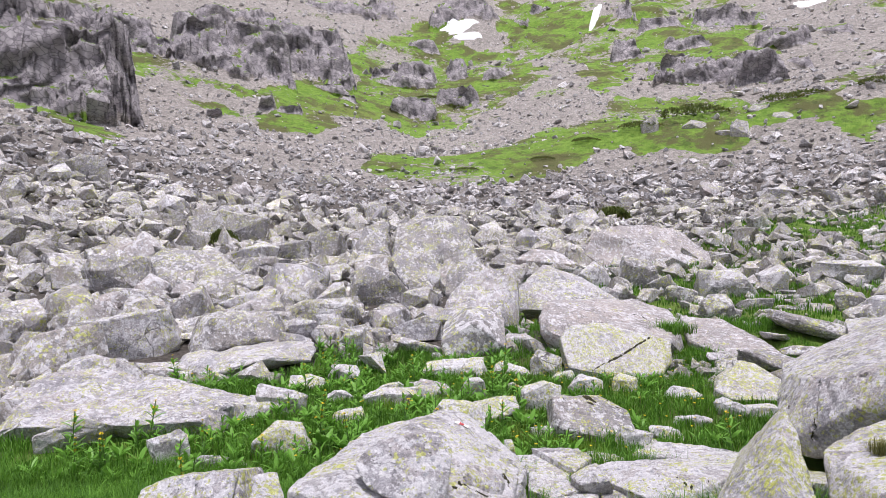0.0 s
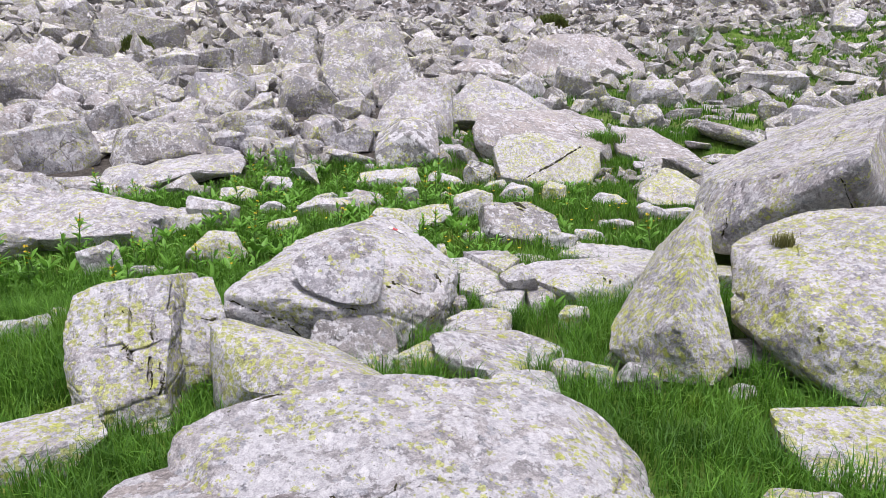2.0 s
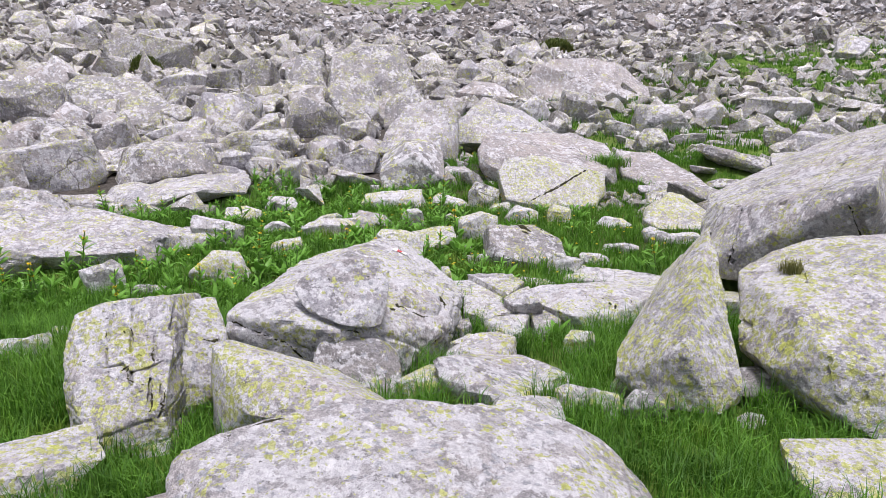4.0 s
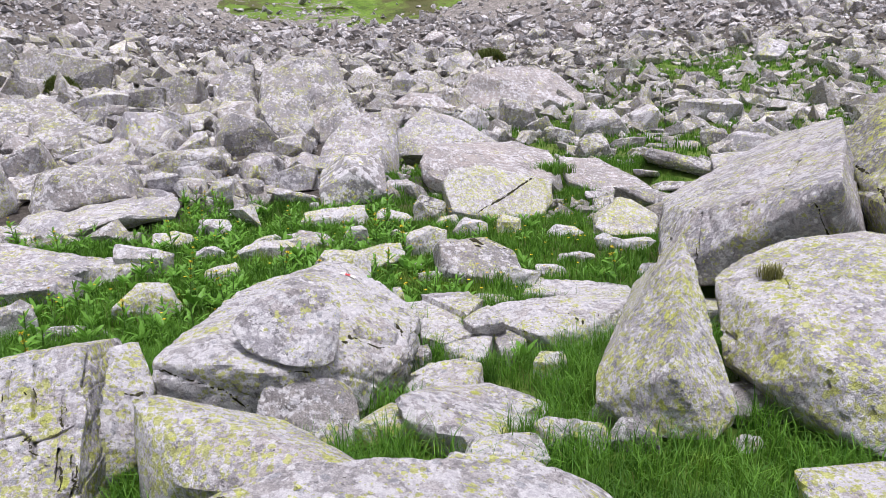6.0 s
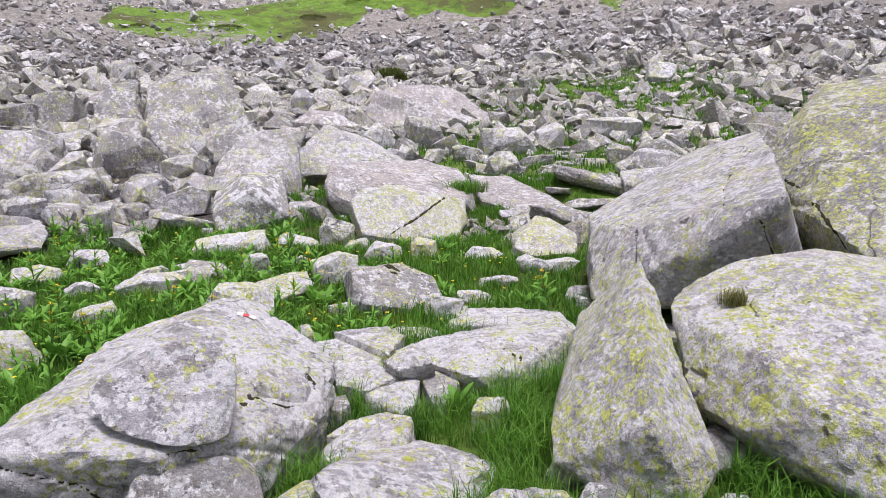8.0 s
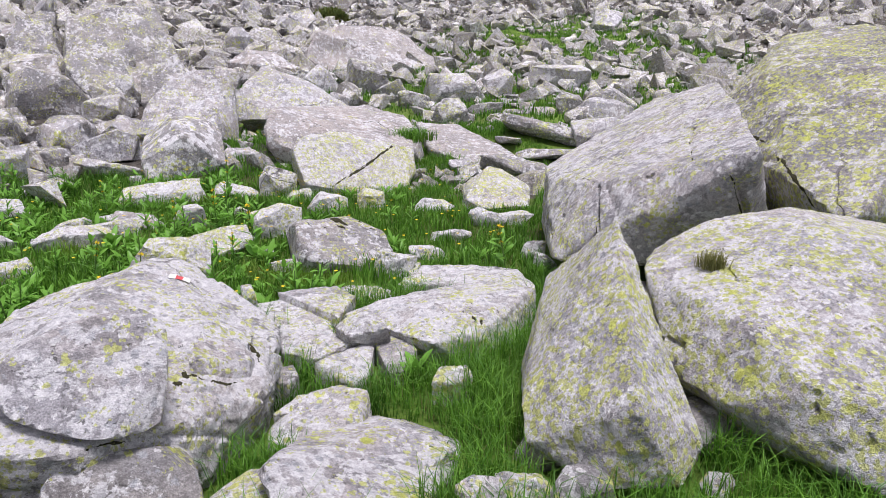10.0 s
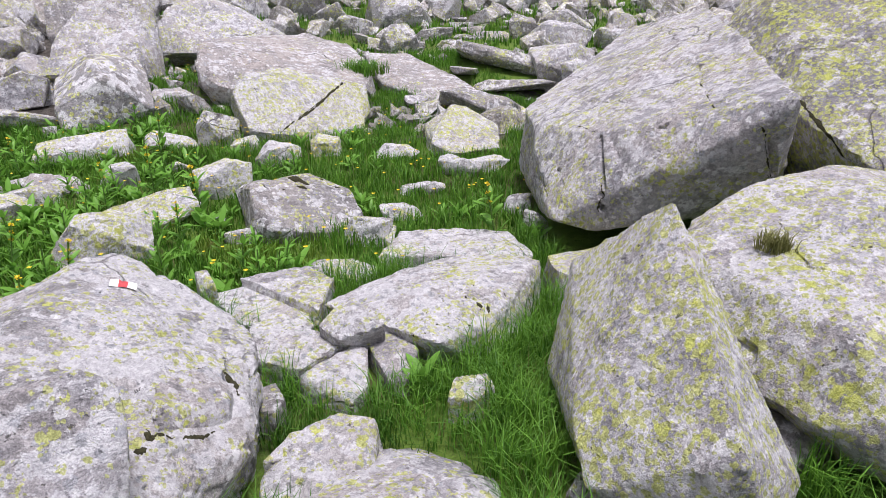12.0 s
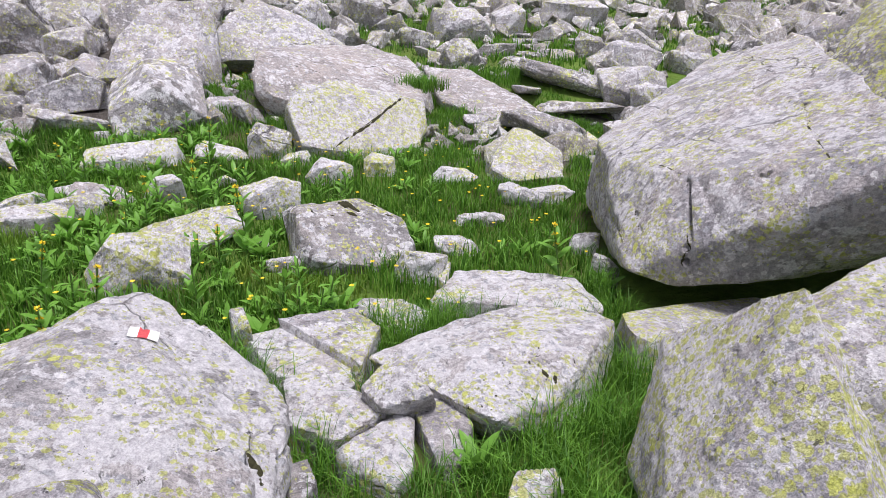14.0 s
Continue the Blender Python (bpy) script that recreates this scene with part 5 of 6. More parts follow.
boulder(-3.44, 16.8, -0.05, 0.81, 0.56, 0.48, 12, mat=GRANITE_WHITE)
boulder(1.61, 22.04, 0.25, 0.54, 0.43, 0.67, -4, mat=GRANITE_WHITE)
boulder(14.04, 23.76, 0.6, 2.2, 1.3, 0.82, -31, mat=GRANITE_YELLOW)
boulder(9.1, 19.84, 0.16, 1.0, 0.69, 0.36, -25, mat=GRANITE_WHITE)
boulder(7.5, 21.49, 0.26, 0.89, 0.62, 0.48, -19, mat=GRANITE_WHITE)
boulder(0.9, 16.66, -0.09, 0.89, 0.61, 0.34, -3, mat=GRANITE_WHITE)
boulder(1.84, 16.37, -0.14, 0.88, 0.8, 0.14, -6, mat=GRANITE_YELLOW)
boulder(-3.12, 20.04, 0.11, 0.96, 0.66, 0.34, 9, mat=GRANITE_YELLOW)
# stones set close along the path
boulder(6.93, 13.85, -0.38, 1.6, 1.46, 0.3, -33, mat=GRANITE_GREY)
boulder(8.35, 14.99, -0.29, 1.57, 1.08, 0.2, -36, mat=GRANITE_GREY)
boulder(9.12, 16.77, -0.08, 1.89, 1.78, 0.4, -34, mat=GRANITE_GREY)
boulder(9.72, 15.16, -0.24, 1.38, 0.94, 0.77, -40, mat=GRANITE_YELLOW)
boulder(9.83, 14.6, -0.31, 1.07, 0.73, 0.52, -41, mat=GRANITE_YELLOW)
boulder(11.39, 18.88, 0.17, 0.79, 0.63, 0.7, -36, mat=GRANITE_YELLOW)
boulder(11.67, 17.69, 0.11, 1.45, 1.0, 0.62, -39, mat=GRANITE_YELLOW)
boulder(12.82, 16.83, 0.05, 1.21, 0.83, 0.47, -44, mat=GRANITE_WHITE)
boulder(10.4, 19.17, 0.15, 1.18, 1.04, 0.2, -33, mat=GRANITE_GREY)
boulder(1.9, 4.51, -0.14, 0.36, 0.21, 0.16, -23, mat=GRANITE_GREY)
boulder(1.37, 4.57, -0.15, 0.25, 0.19, 0.19, -17, mat=GRANITE_YELLOW)
boulder(1.65, 4.64, -0.16, 0.26, 0.18, 0.14, -20, mat=GRANITE_WHITE)
boulder(0.26, 5.05, -0.19, 0.63, 0.37, 0.19, -3, mat=GRANITE_YELLOW)
boulder(-2.08, 3.72, 0.0, 0.85, 0.56, 0.21, 30, mat=GRANITE_YELLOW, level=5)
boulder(-3.41, 6.13, -0.3, 0.74, 0.43, 0.25, 30, mat=GRANITE_WHITE)
boulder(-3.26, 6.83, -0.37, 0.26, 0.21, 0.15, 26, mat=GRANITE_GREY)
boulder(0.93, 5.94, -0.29, 0.57, 0.2565, 0.2, -9, mat=GRANITE_WHITE)
boulder(1.92, 2.55, 0.12, 0.42, 0.34, 0.2, -35, mat=GRANITE_YELLOW, level=5)
boulder(0.94, 4.44, -0.13, 0.62, 0.36, 0.14, -12, mat=GRANITE_WHITE)
boulder(2.0, 4.95, -0.3, 0.3, 0.26, 0.24, 10, mat=GRANITE_GREY)
boulder(2.32, 4.8, -0.3, 0.34, 0.24, 0.22, -20, mat=GRANITE_GREY)
boulder(2.62, 4.3, -0.16, 0.2, 0.14, 0.1, 15, mat=GRANITE_WHITE)
boulder(2.95, 4.75, -0.25, 0.5, 0.4, 0.28, 0, mat=GRANITE_GREY)
boulder(1.72, 4.6, -0.24, 0.22, 0.2, 0.18, 30, mat=GRANITE)
# flat stones of the trail up the slope
boulder(8.61, 18.10, 0.11, 0.55, 0.52, 0.14, -30, tilt=(4, 3), mat=GRANITE_ROSY)
boulder(9.20, 18.67, 0.19, 0.65, 0.62, 0.14, 7, tilt=(2, 3), mat=GRANITE_ROSY)
boulder(9.83, 19.28, 0.24, 0.75, 0.42, 0.14, -16, tilt=(0, 3), mat=GRANITE_ROSY)
boulder(10.43, 20.21, 0.32, 0.55, 0.52, 0.14, 21, tilt=(-2, 3), mat=GRANITE_ROSY)
boulder(10.83, 21.23, 0.38, 0.65, 0.62, 0.14, -2, tilt=(-4, 3), mat=GRANITE_ROSY)
boulder(10.99, 22.06, 0.47, 0.75, 0.42, 0.14, -25, tilt=(4, 3), mat=GRANITE_ROSY)
boulder(11.37, 23.30, 0.53, 0.55, 0.52, 0.14, 12, tilt=(2, 3), mat=GRANITE_ROSY)
boulder(11.54, 24.08, 0.62, 0.65, 0.62, 0.14, -11, tilt=(0, 3), mat=GRANITE_ROSY)
boulder(11.62, 24.62, 0.71, 0.75, 0.42, 0.14, 26, tilt=(-2, 3), mat=GRANITE_ROSY)
boulder(11.77, 25.37, 0.80, 0.55, 0.52, 0.14, 3, tilt=(-4, 3), mat=GRANITE_ROSY)
boulder(11.91, 26.11, 0.87, 0.65, 0.62, 0.14, -20, tilt=(4, 3), mat=GRANITE_ROSY)
boulder(12.03, 26.80, 0.95, 0.75, 0.42, 0.14, 17, tilt=(2, 3), mat=GRANITE_ROSY)
# blocks on the moraine and the far talus
boulder(33.7, 110.6, 18.6, 2.7, 2.1, 2.9, -17, mat=GRANITE_GREY)
boulder(40.3, 108.6, 18.8, 4.0, 3.1, 1.8, -20, mat=GRANITE_GREY)
boulder(45.3, 103.1, 16.8, 3.0, 2.4, 2.8, -24, mat=GRANITE_GREY)
boulder(50.7, 109.4, 21.8, 3.2, 2.5, 1.3, -25, mat=GRANITE_GREY)
boulder(52.5, 105.3, 20.0, 2.9, 2.2, 1.2, -26, mat=GRANITE_GREY)
boulder(43.3, 104.5, 17.2, 2.7, 2.1, 1.1, -23, mat=GRANITE_GREY)
boulder(48.6, 102.4, 16.8, 3.8, 2.9, 1.2, -25, mat=GRANITE_GREY)
boulder(31.0, 173.2, 34.3, 3.2, 2.5, 1.2, -10, mat=GRANITE_GREY)
boulder(4.4, 55.8, 3.7, 1.4, 1.1, 0.9, -5, mat=GRANITE_GREY)
boulder(11.1, 56.7, 3.8, 1.5, 1.1, 1.1, -11, mat=GRANITE_GREY)
boulder(-29.1, 56.7, 7.1, 3.3, 2.6, 2.2, 27, mat=GRANITE_GREY)
boulder(-28.4, 66.2, 7.7, 3.6, 2.8, 1.2, 23, mat=GRANITE_GREY)
boulder(-22.9, 36.8, 3.0, 1.6, 1.3, 1.3, 32, mat=GRANITE_GREY)
boulder(-21.3, 35.8, 2.8, 2.2, 1.7, 1.0, 31, mat=GRANITE_GREY)
boulder(-23.1, 42.4, 4.1, 1.7, 1.3, 0.9, 29, mat=GRANITE_GREY)
boulder(-12.5, 37.0, 2.0, 2.4, 1.9, 1.1, 19, mat=GRANITE_GREY)
boulder(-14.2, 85.0, 8.6, 2.5, 2.0, 1.5, 9, mat=GRANITE_GREY)
boulder(-6.0, 61.4, 4.3, 2.3, 1.8, 1.3, 6, mat=GRANITE_GREY)
boulder(-4.2, 66.6, 4.7, 1.5, 1.1, 1.2, 4, mat=GRANITE_GREY)
boulder(-14.5, 51.9, 4.2, 1.9, 1.5, 0.9, 16, mat=GRANITE_GREY)
boulder(-0.9, 74.7, 5.7, 2.5, 1.9, 1.2, 1, mat=GRANITE_GREY)
boulder(24.2, 61.5, 5.7, 2.9, 2.3, 1.0, -21, mat=GRANITE_GREY)

# ---- scree ----
def scatter_rocks():
    rng = np.random.RandomState(5)
    shapes = []
    for k in range(10):
        p, f = rock_shape(1, rng.uniform(0.6, 1.0), rng.uniform(0.45, 0.8), 300 + k, 3)
        shapes.append(mesh_of("scree_block", p, f, (SCREE, GRANITE, GRANITE_GREY, GRANITE_ROSY)[k % 4], edge=18))
    big = [(o.location.x, o.location.y, max(o.dimensions.x, o.dimensions.y) * 0.5) for o in scene.objects if o.name.startswith("boulder")]
    bx, by, br = np.array(big).T
    near, far = [], []
    total = 92000
    a, r = np.radians(rng.uniform(-42, 66, total)), np.exp(rng.uniform(math.log(9), math.log(430), total))
    x, y = r * np.sin(a), r * np.cos(a)
    size = np.minimum(rng.lognormal(-1.0, 0.66, total), 2.4) * (0.75 + 0.0022 * r)
    keep = rng.rand(total) > turf(x, y) * np.where(r > 60, 0.93, np.where(y < 16.5, 1.4, 0.62))
    z, bare_rock = cliffs(x, y, height(x, y))
    keep &= (bare_rock < 0.05) | (rng.rand(total) < 0.03)
    spin, tip, roll, kind = rng.uniform(0, 360, total), rng.normal(0, 21, total), rng.normal(0, 21, total), rng.randint(0, 16, total)
    for n in np.flatnonzero(keep):
        if r[n] > 90 and a[n] > 0.75:
            continue
        if r[n] < 24 and (np.hypot(bx - x[n], by - y[n]) < br * 0.8 + size[n] * 0.3).any():
            continue
        (near if r[n] < 26 else far).append((x[n], y[n], size[n], spin[n], tip[n], roll[n], kind[n]))
    rng.shuffle(near)
    near = near[:3400]
    near.sort(key=lambda q: -q[2])
    far.sort(key=lambda q: -q[2] if math.hypot(q[0], q[1]) < 75 else 0)
    single, near, far = near[:220] + far[:80], near[220:], far[80:]
    for x, y, s, a, b, c, k in single:
        ob = new("scree_block", shapes[int(k) % 10])
        ob.matrix_world = pose(x, y, float(height(x, y)) + s * 0.2, b, c, a) @ Matrix.Diagonal((s, s, s, 1))
        tagged(ob, "loose block of grey granite scree among others", "rock", "scree blocks")
    low = [splinter(400 + k, 1, rng.uniform(0.6, 1.0), rng.uniform(0.4, 0.85), 11) for k in range(16)]
    lower = [splinter(500 + k, 1, rng.uniform(0.6, 1.0), rng.uniform(0.45, 0.75), 10) for k in range(16)]
    rest = near + far
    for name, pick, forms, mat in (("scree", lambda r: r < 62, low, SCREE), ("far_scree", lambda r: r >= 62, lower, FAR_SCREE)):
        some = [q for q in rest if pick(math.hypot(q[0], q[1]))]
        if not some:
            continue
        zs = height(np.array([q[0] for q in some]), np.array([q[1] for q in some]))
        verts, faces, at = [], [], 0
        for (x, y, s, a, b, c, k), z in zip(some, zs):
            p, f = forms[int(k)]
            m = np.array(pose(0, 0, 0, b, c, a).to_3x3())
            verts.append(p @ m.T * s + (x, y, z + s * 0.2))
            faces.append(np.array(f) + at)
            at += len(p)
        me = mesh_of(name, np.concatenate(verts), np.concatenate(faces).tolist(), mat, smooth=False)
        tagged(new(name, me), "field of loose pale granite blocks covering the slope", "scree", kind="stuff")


scatter_rocks()

# ---- grass, herbs and dwarf pine ----
from mathutils.bvhtree import BVHTree


def stone_cover():
    """A finder of the stone's top over a place."""
    verts, faces, at = [], [], 0
    for ob in scene.objects:
        if ob.type == "MESH" and ob.name.split(".")[0] in ("boulder", "scree_block") and ob.location.y < 34:
            m = ob.matrix_world
            verts += [m @ v.co for v in ob.data.vertices]
            faces += [[i + at for i in f.vertices] for f in ob.data.polygons]
            at += len(ob.data.vertices)
    return BVHTree.FromPolygons(verts, faces)


bpy.context.view_layer.update()
STONES = stone_cover()


def bare(x, y, z, near=0.0):
    """Whether no stone lies over this spot of the ground."""
    for dx, dy in ((0, 0), (near, 0), (-near, 0), (0, near), (0, -near))[: 5 if near else 1]:
        hit = STONES.ray_cast(Vector((x + dx, y + dy, 6)), Vector((0, 0, -1)))
        if hit[0] is not None and hit[0].z > z + 0.03:
            return False
    return True


def blades(roots, size, rng, many, width, spread=0.06, droop=0.5):
    """Grass blades in tufts on the given roots: verts and faces."""
    k = len(roots)
    base = np.repeat(roots, many, 0) + np.concatenate([rng.normal(0, spread, (k * many, 2)), np.zeros((k * many, 1))], 1)
    n = len(base)
    tall = np.repeat(size, many) * rng.uniform(0.55, 1.15, n)
    az = rng.uniform(0, 2 * math.pi, n)
    lean = rng.uniform(0.1, droop, n)
    way = np.stack([np.cos(az), np.sin(az), 0 * az], -1)
    side = np.stack([-np.sin(az), np.cos(az), 0 * az], -1) * (width * rng.uniform(0.7, 1.3, n))[:, None]
    up = np.array([0, 0, 1.0])
    mid = base + way * (tall * lean * 0.35)[:, None] + up * (tall * 0.6)[:, None]
    tip = base + way * (tall * (lean * 1.15))[:, None] + up * (tall * (1 - 0.35 * lean))[:, None]
    v = np.stack([base - side, base + side, mid + side * 0.75, mid - side * 0.75, tip], 1).reshape(-1, 3)
    i = np.arange(n)[:, None] * 5
    quads = (i + np.array([0, 1, 2, 3])).tolist()
    tris = (i + np.array([3, 2, 4])).tolist()
    return v, quads + tris


def grass_field(name, label, rng, total, area, sizes, many, width, mat=GRASS, droop=0.5, spread=0.06, near=0.0, most=0.35):
    x0, x1, y0, y1 = area
    x, y = rng.uniform(x0, x1, total), rng.uniform(y0, y1, total)
    z = height(x, y)
    ok = turf(x, y) > most
    roots = np.array([(a, b, c - 0.02) for a, b, c, k in zip(x, y, z, ok) if k and bare(a, b, c, near)])
    if not len(roots):
        return
    patch = 0.75 + 0.5 * np.clip(fractal(roots * 0.8, 6, 2) + 0.4, 0, 1)
    v, f = blades(roots, rng.uniform(*sizes, len(roots)) * patch, rng, many, width, spread, droop)
    tagged(new(name, mesh_of(name, v, f, mat, smooth=False)), label, "grass", kind="stuff")


def grow_grass():
    rng = np.random.RandomState(8)
    grass_field("grass", "long lush green grass between the near boulders", rng, 9000, (-7.0, 4.6, 1.2, 8.2), (0.2, 0.42), 26, 0.0035, near=0.03, droop=0.8)
    grass_field("meadow_grass", "green meadow grass among half-buried rocks", rng, 9500, (-9, 8.5, 8, 18), (0.13, 0.27), 20, 0.006, spread=0.09, near=0.03)
    grass_field("upper_grass", "short grass between the blocks of the upper slope", rng, 12000, (-10, 32, 17, 46), (0.15, 0.3), 9, 0.016, spread=0.2)
    grass_field("dry_grass", "dry straw-coloured grass blades in the turf", rng, 700, (-3.6, 6, 2, 13), (0.14, 0.26), 6, 0.003, DRY_GRASS, near=0.03)


grow_grass()


def leaf_mesh(long, wide, bend, seed):
    """One broad pointed leaf, creased along its midrib, rising from its root along +x."""
    rows, cols = 6, 3
    verts = []
    for i in range(rows + 1):
        t = i / rows
        half = wide / 2 * (math.sin(math.pi * min(1, t * 0.92 + 0.08)) ** 0.75) * (1 - 0.15 * t)
        x, z = long * t * math.cos(bend * t * 0.8), long * (0.55 * t - bend * 0.45 * t * t)
        for j in range(-1, 2):
            verts.append((x, half * j, z + abs(j) * half * 0.35))
    faces = [(i * cols + j, (i + 1) * cols + j, (i + 1) * cols + j + 1, i * cols + j + 1) for i in range(rows) for j in range(cols - 1)]
    return mesh_of("leaf", verts, faces, LEAF)


def stem_mesh(tall, wide):
    a = np.arange(6) / 6 * 2 * math.pi
    ring = np.stack([np.cos(a), np.sin(a), 0 * a], -1)
    p = np.concatenate([ring * wide + (0.03 * t * tall, 0, tall * t) for t in (0, 0.5, 1)])
    faces = [(r * 6 + j, r * 6 + (j + 1) % 6, (r + 1) * 6 + (j + 1) % 6, (r + 1) * 6 + j) for r in range(2) for j in range(6)]
    return mesh_of("stem", p, faces, STEM)


def flower_head(size, seed):
    """A loose whorl of small yellow petals."""
    rng = np.random.RandomState(seed)
    v, f = [], []
    for k in range(16):
        a, e = rng.uniform(0, 6.28), rng.uniform(-0.2, 1.2)
        way = np.array([math.cos(a) * math.cos(e), math.sin(a) * math.cos(e), math.sin(e)])
        side = np.cross(way, (0.1, 0.2, 1.0))
        side /= np.linalg.norm(side)
        i = len(v)
        v += [way * size * 0.2, way * size * 0.7 + side * size * 0.25, way * size, way * size * 0.7 - side * size * 0.25]
        f.append((i, i + 1, i + 2, i + 3))
    return mesh_of("blossom", v, f, YELLOW)


def herb(seed, leaves, long, tall=0.0, flowers=0):
    """A broad-leaved mountain herb, with a flower stalk where it blooms."""
    rng = np.random.RandomState(seed)
    root = new("broad_leaved_herb")
    forms = [leaf_mesh(long, long * 0.3, 0.35, 1), leaf_mesh(long * 0.8, long * 0.27, 0.6, 2)]
    stem = new("stem", stem_mesh(max(tall, 0.12), 0.006))
    stem.parent = root
    for k in range(leaves):
        ob = new("leaf", forms[k % 2])
        ob.parent = root
        up = rng.uniform(0, max(tall, 0.12) * 0.8)
        ob.matrix_local = pose(0, 0, up, rng.normal(0, 10), rng.uniform(-35, 20), k * 137.5) @ Matrix.Scale(rng.uniform(0.75, 1.15) * (1 - 0.4 * up / max(tall, 0.3)), 4)
    for k in range(flowers):
        ob = new("blossom", BLOSSOM)
        ob.parent = root
        ob.matrix_local = pose(0.03 * tall, 0, tall * (1 - 0.14 * k), 0, 0, 50 * k)
    return tagged(root, "broad-leaved green mountain herb with yellow blossoms" if flowers else "broad-leaved green mountain herb growing in the grass", "plant", "meadow herbs")


BLOSSOM = flower_head(0.028, 3)


def grow_herbs():
    rng = np.random.RandomState(12)
    kinds = [herb(1, 9, 0.2), herb(2, 12, 0.24), herb(3, 14, 0.19, 0.36), herb(4, 16, 0.2, 0.5, 3)]
    spots = []
    wanted = [(1.75, 6.35, 1), (2.0, 6.0, 1), (-2.7, 7.0, 3), (-2.9, 7.3, 2), (-2.45, 7.5, 1), (0.35, 11.2, 3), (-0.6, 9.7, 3)]
    for x, y, k in wanted:
        spots.append((x, y, k))
    while len(spots) < 620:
        x, y = rng.uniform(-5.2, 4.5), rng.uniform(7.6, 15.5)
        if rng.rand() > (0.95 if x < 1.5 else 0.25):
            continue
        spots.append((x, y, rng.choice(4, p=(0.3, 0.32, 0.3, 0.08))))
    first = set()
    for x, y, k in spots:
        z = float(height(x, y))
        if not bare(x, y, z, 0.05):
            continue
        m = pose(x, y, z, rng.normal(0, 5), rng.normal(0, 5), rng.uniform(0, 360)) @ Matrix.Scale(rng.uniform(0.75, 1.2), 4)
        if k not in first:
            kinds[k].matrix_world = m
            first.add(k)
        else:
            copy_thing(kinds[k], m)


grow_herbs()


def yellow_flowers():
    """Buttercups standing in the grass."""
    rng = np.random.RandomState(21)
    v, f, at = [], [], 0
    for _ in range(900):
        x, y = rng.normal(1.6, 2.4), rng.uniform(7.8, 18)
        z = float(height(x, y))
        if rng.rand() < 0.55 or not bare(x, y, z, 0.03):
            continue
        h, s = rng.uniform(0.2, 0.34), rng.uniform(0.014, 0.024)
        for k in range(5):
            a, b = k * 1.2566, k * 1.2566 + 1.1
            v += [(x, y, z + h), (x + s * math.cos(a), y + s * math.sin(a), z + h + s * 0.5), (x + s * math.cos(b), y + s * math.sin(b), z + h + s * 0.5)]
            f.append((at, at + 1, at + 2))
            at += 3
    tagged(new("yellow_flowers", mesh_of("yellow_flowers", v, f, YELLOW, smooth=False)), "small yellow buttercups scattered through the meadow", "flowers", kind="stuff")


yellow_flowers()


def tuft(x, y, z, wide, tall, mat, label, seed, many=110):
    rng = np.random.RandomState(seed)
    roots = np.concatenate([rng.normal(0, wide * 0.28, (many // 5, 2)), np.zeros((many // 5, 1))], 1)
    v, f = blades(roots, np.full(len(roots), tall), rng, 9, 0.004 if tall < 0.2 else 0.008, wide * 0.08, 0.7)
    ob = new("grass_tuft", mesh_of("grass_tuft", v, f, mat, smooth=False))
    hit = STONES.ray_cast(Vector((x, y, 6)), Vector((0, 0, -1)))
    ob.location = (x, y, hit[0].z - 0.015 if hit[0] else z)
    return tagged(ob, label, "grass tuft")


tuft(3.45, 5.29, 0.5, 0.14, 0.14, DRY_GRASS, "small dry brownish grass tuft in a boulder's crack", 2)
tuft(5.45, 15.95, 0.2, 0.75, 0.3, GRASS, "round green grass cushion on a flat slab", 3, 260)


def dwarf_pine(x, y, w, h, seed):
    """A low dense cushion of dwarf pine: boughs with many short needles sprays."""
    rng = np.random.RandomState(seed)
    root = new("dwarf_pine")
    z = float(height(x, y))
    root.location = (x, y, z)
    many = 420
    a, r = rng.uniform(0, 6.28, many), np.sqrt(rng.rand(many)) * w / 2
    top = h * (1 - (2 * r / w) ** 2) ** 0.5 * rng.uniform(0.45, 1.1, many)
    base = np.stack([r * np.cos(a), r * np.sin(a) * 0.7, top], -1)
    v, f = blades(base, np.full(many, h * 0.3), rng, 6, h * 0.035, h * 0.08, 1.1)
    crown = new("crown", mesh_of("crown", v, f, PINE, smooth=False))
    crown.parent = root
    limbs = []
    faces = []
    for k in range(9):
        b = k * 0.7
        tip = np.array([math.cos(b) * w * 0.35, math.sin(b) * w * 0.25, h * 0.6])
        i = len(limbs)
        limbs += [(0.06 * h, 0, 0), (-0.04 * h, 0.05 * h, 0), (0, -0.05 * h, 0), tuple(tip)]
        faces += [(i, i + 1, i + 3), (i + 1, i + 2, i + 3), (i + 2, i, i + 3)]
    wood = new("trunk", mesh_of("trunk", limbs, faces, STEM))
    wood.parent = root
    return tagged(root, "low dark green dwarf pine bush among the blocks", "bush", "dwarf pines")


dwarf_pine(12.6, 50.5, 2.6, 1.0, 1)
dwarf_pine(-11.6, 36.2, 1.5, 0.7, 2)
dwarf_pine(5.3, 29.0, 1.0, 0.35, 9)
for n, (px, py, pw) in enumerate(((42, 113, 12), (33, 112, 8), (24, 113, 5), (55, 110, 8), (60, 112, 7), (70, 108, 8), (16, 108, 4), (4, 108, 4), (-8, 109, 3), (30, 57, 2.2), (-4, 205, 8))):
    dwarf_pine(px, py, pw, pw * 0.13, 20 + n)


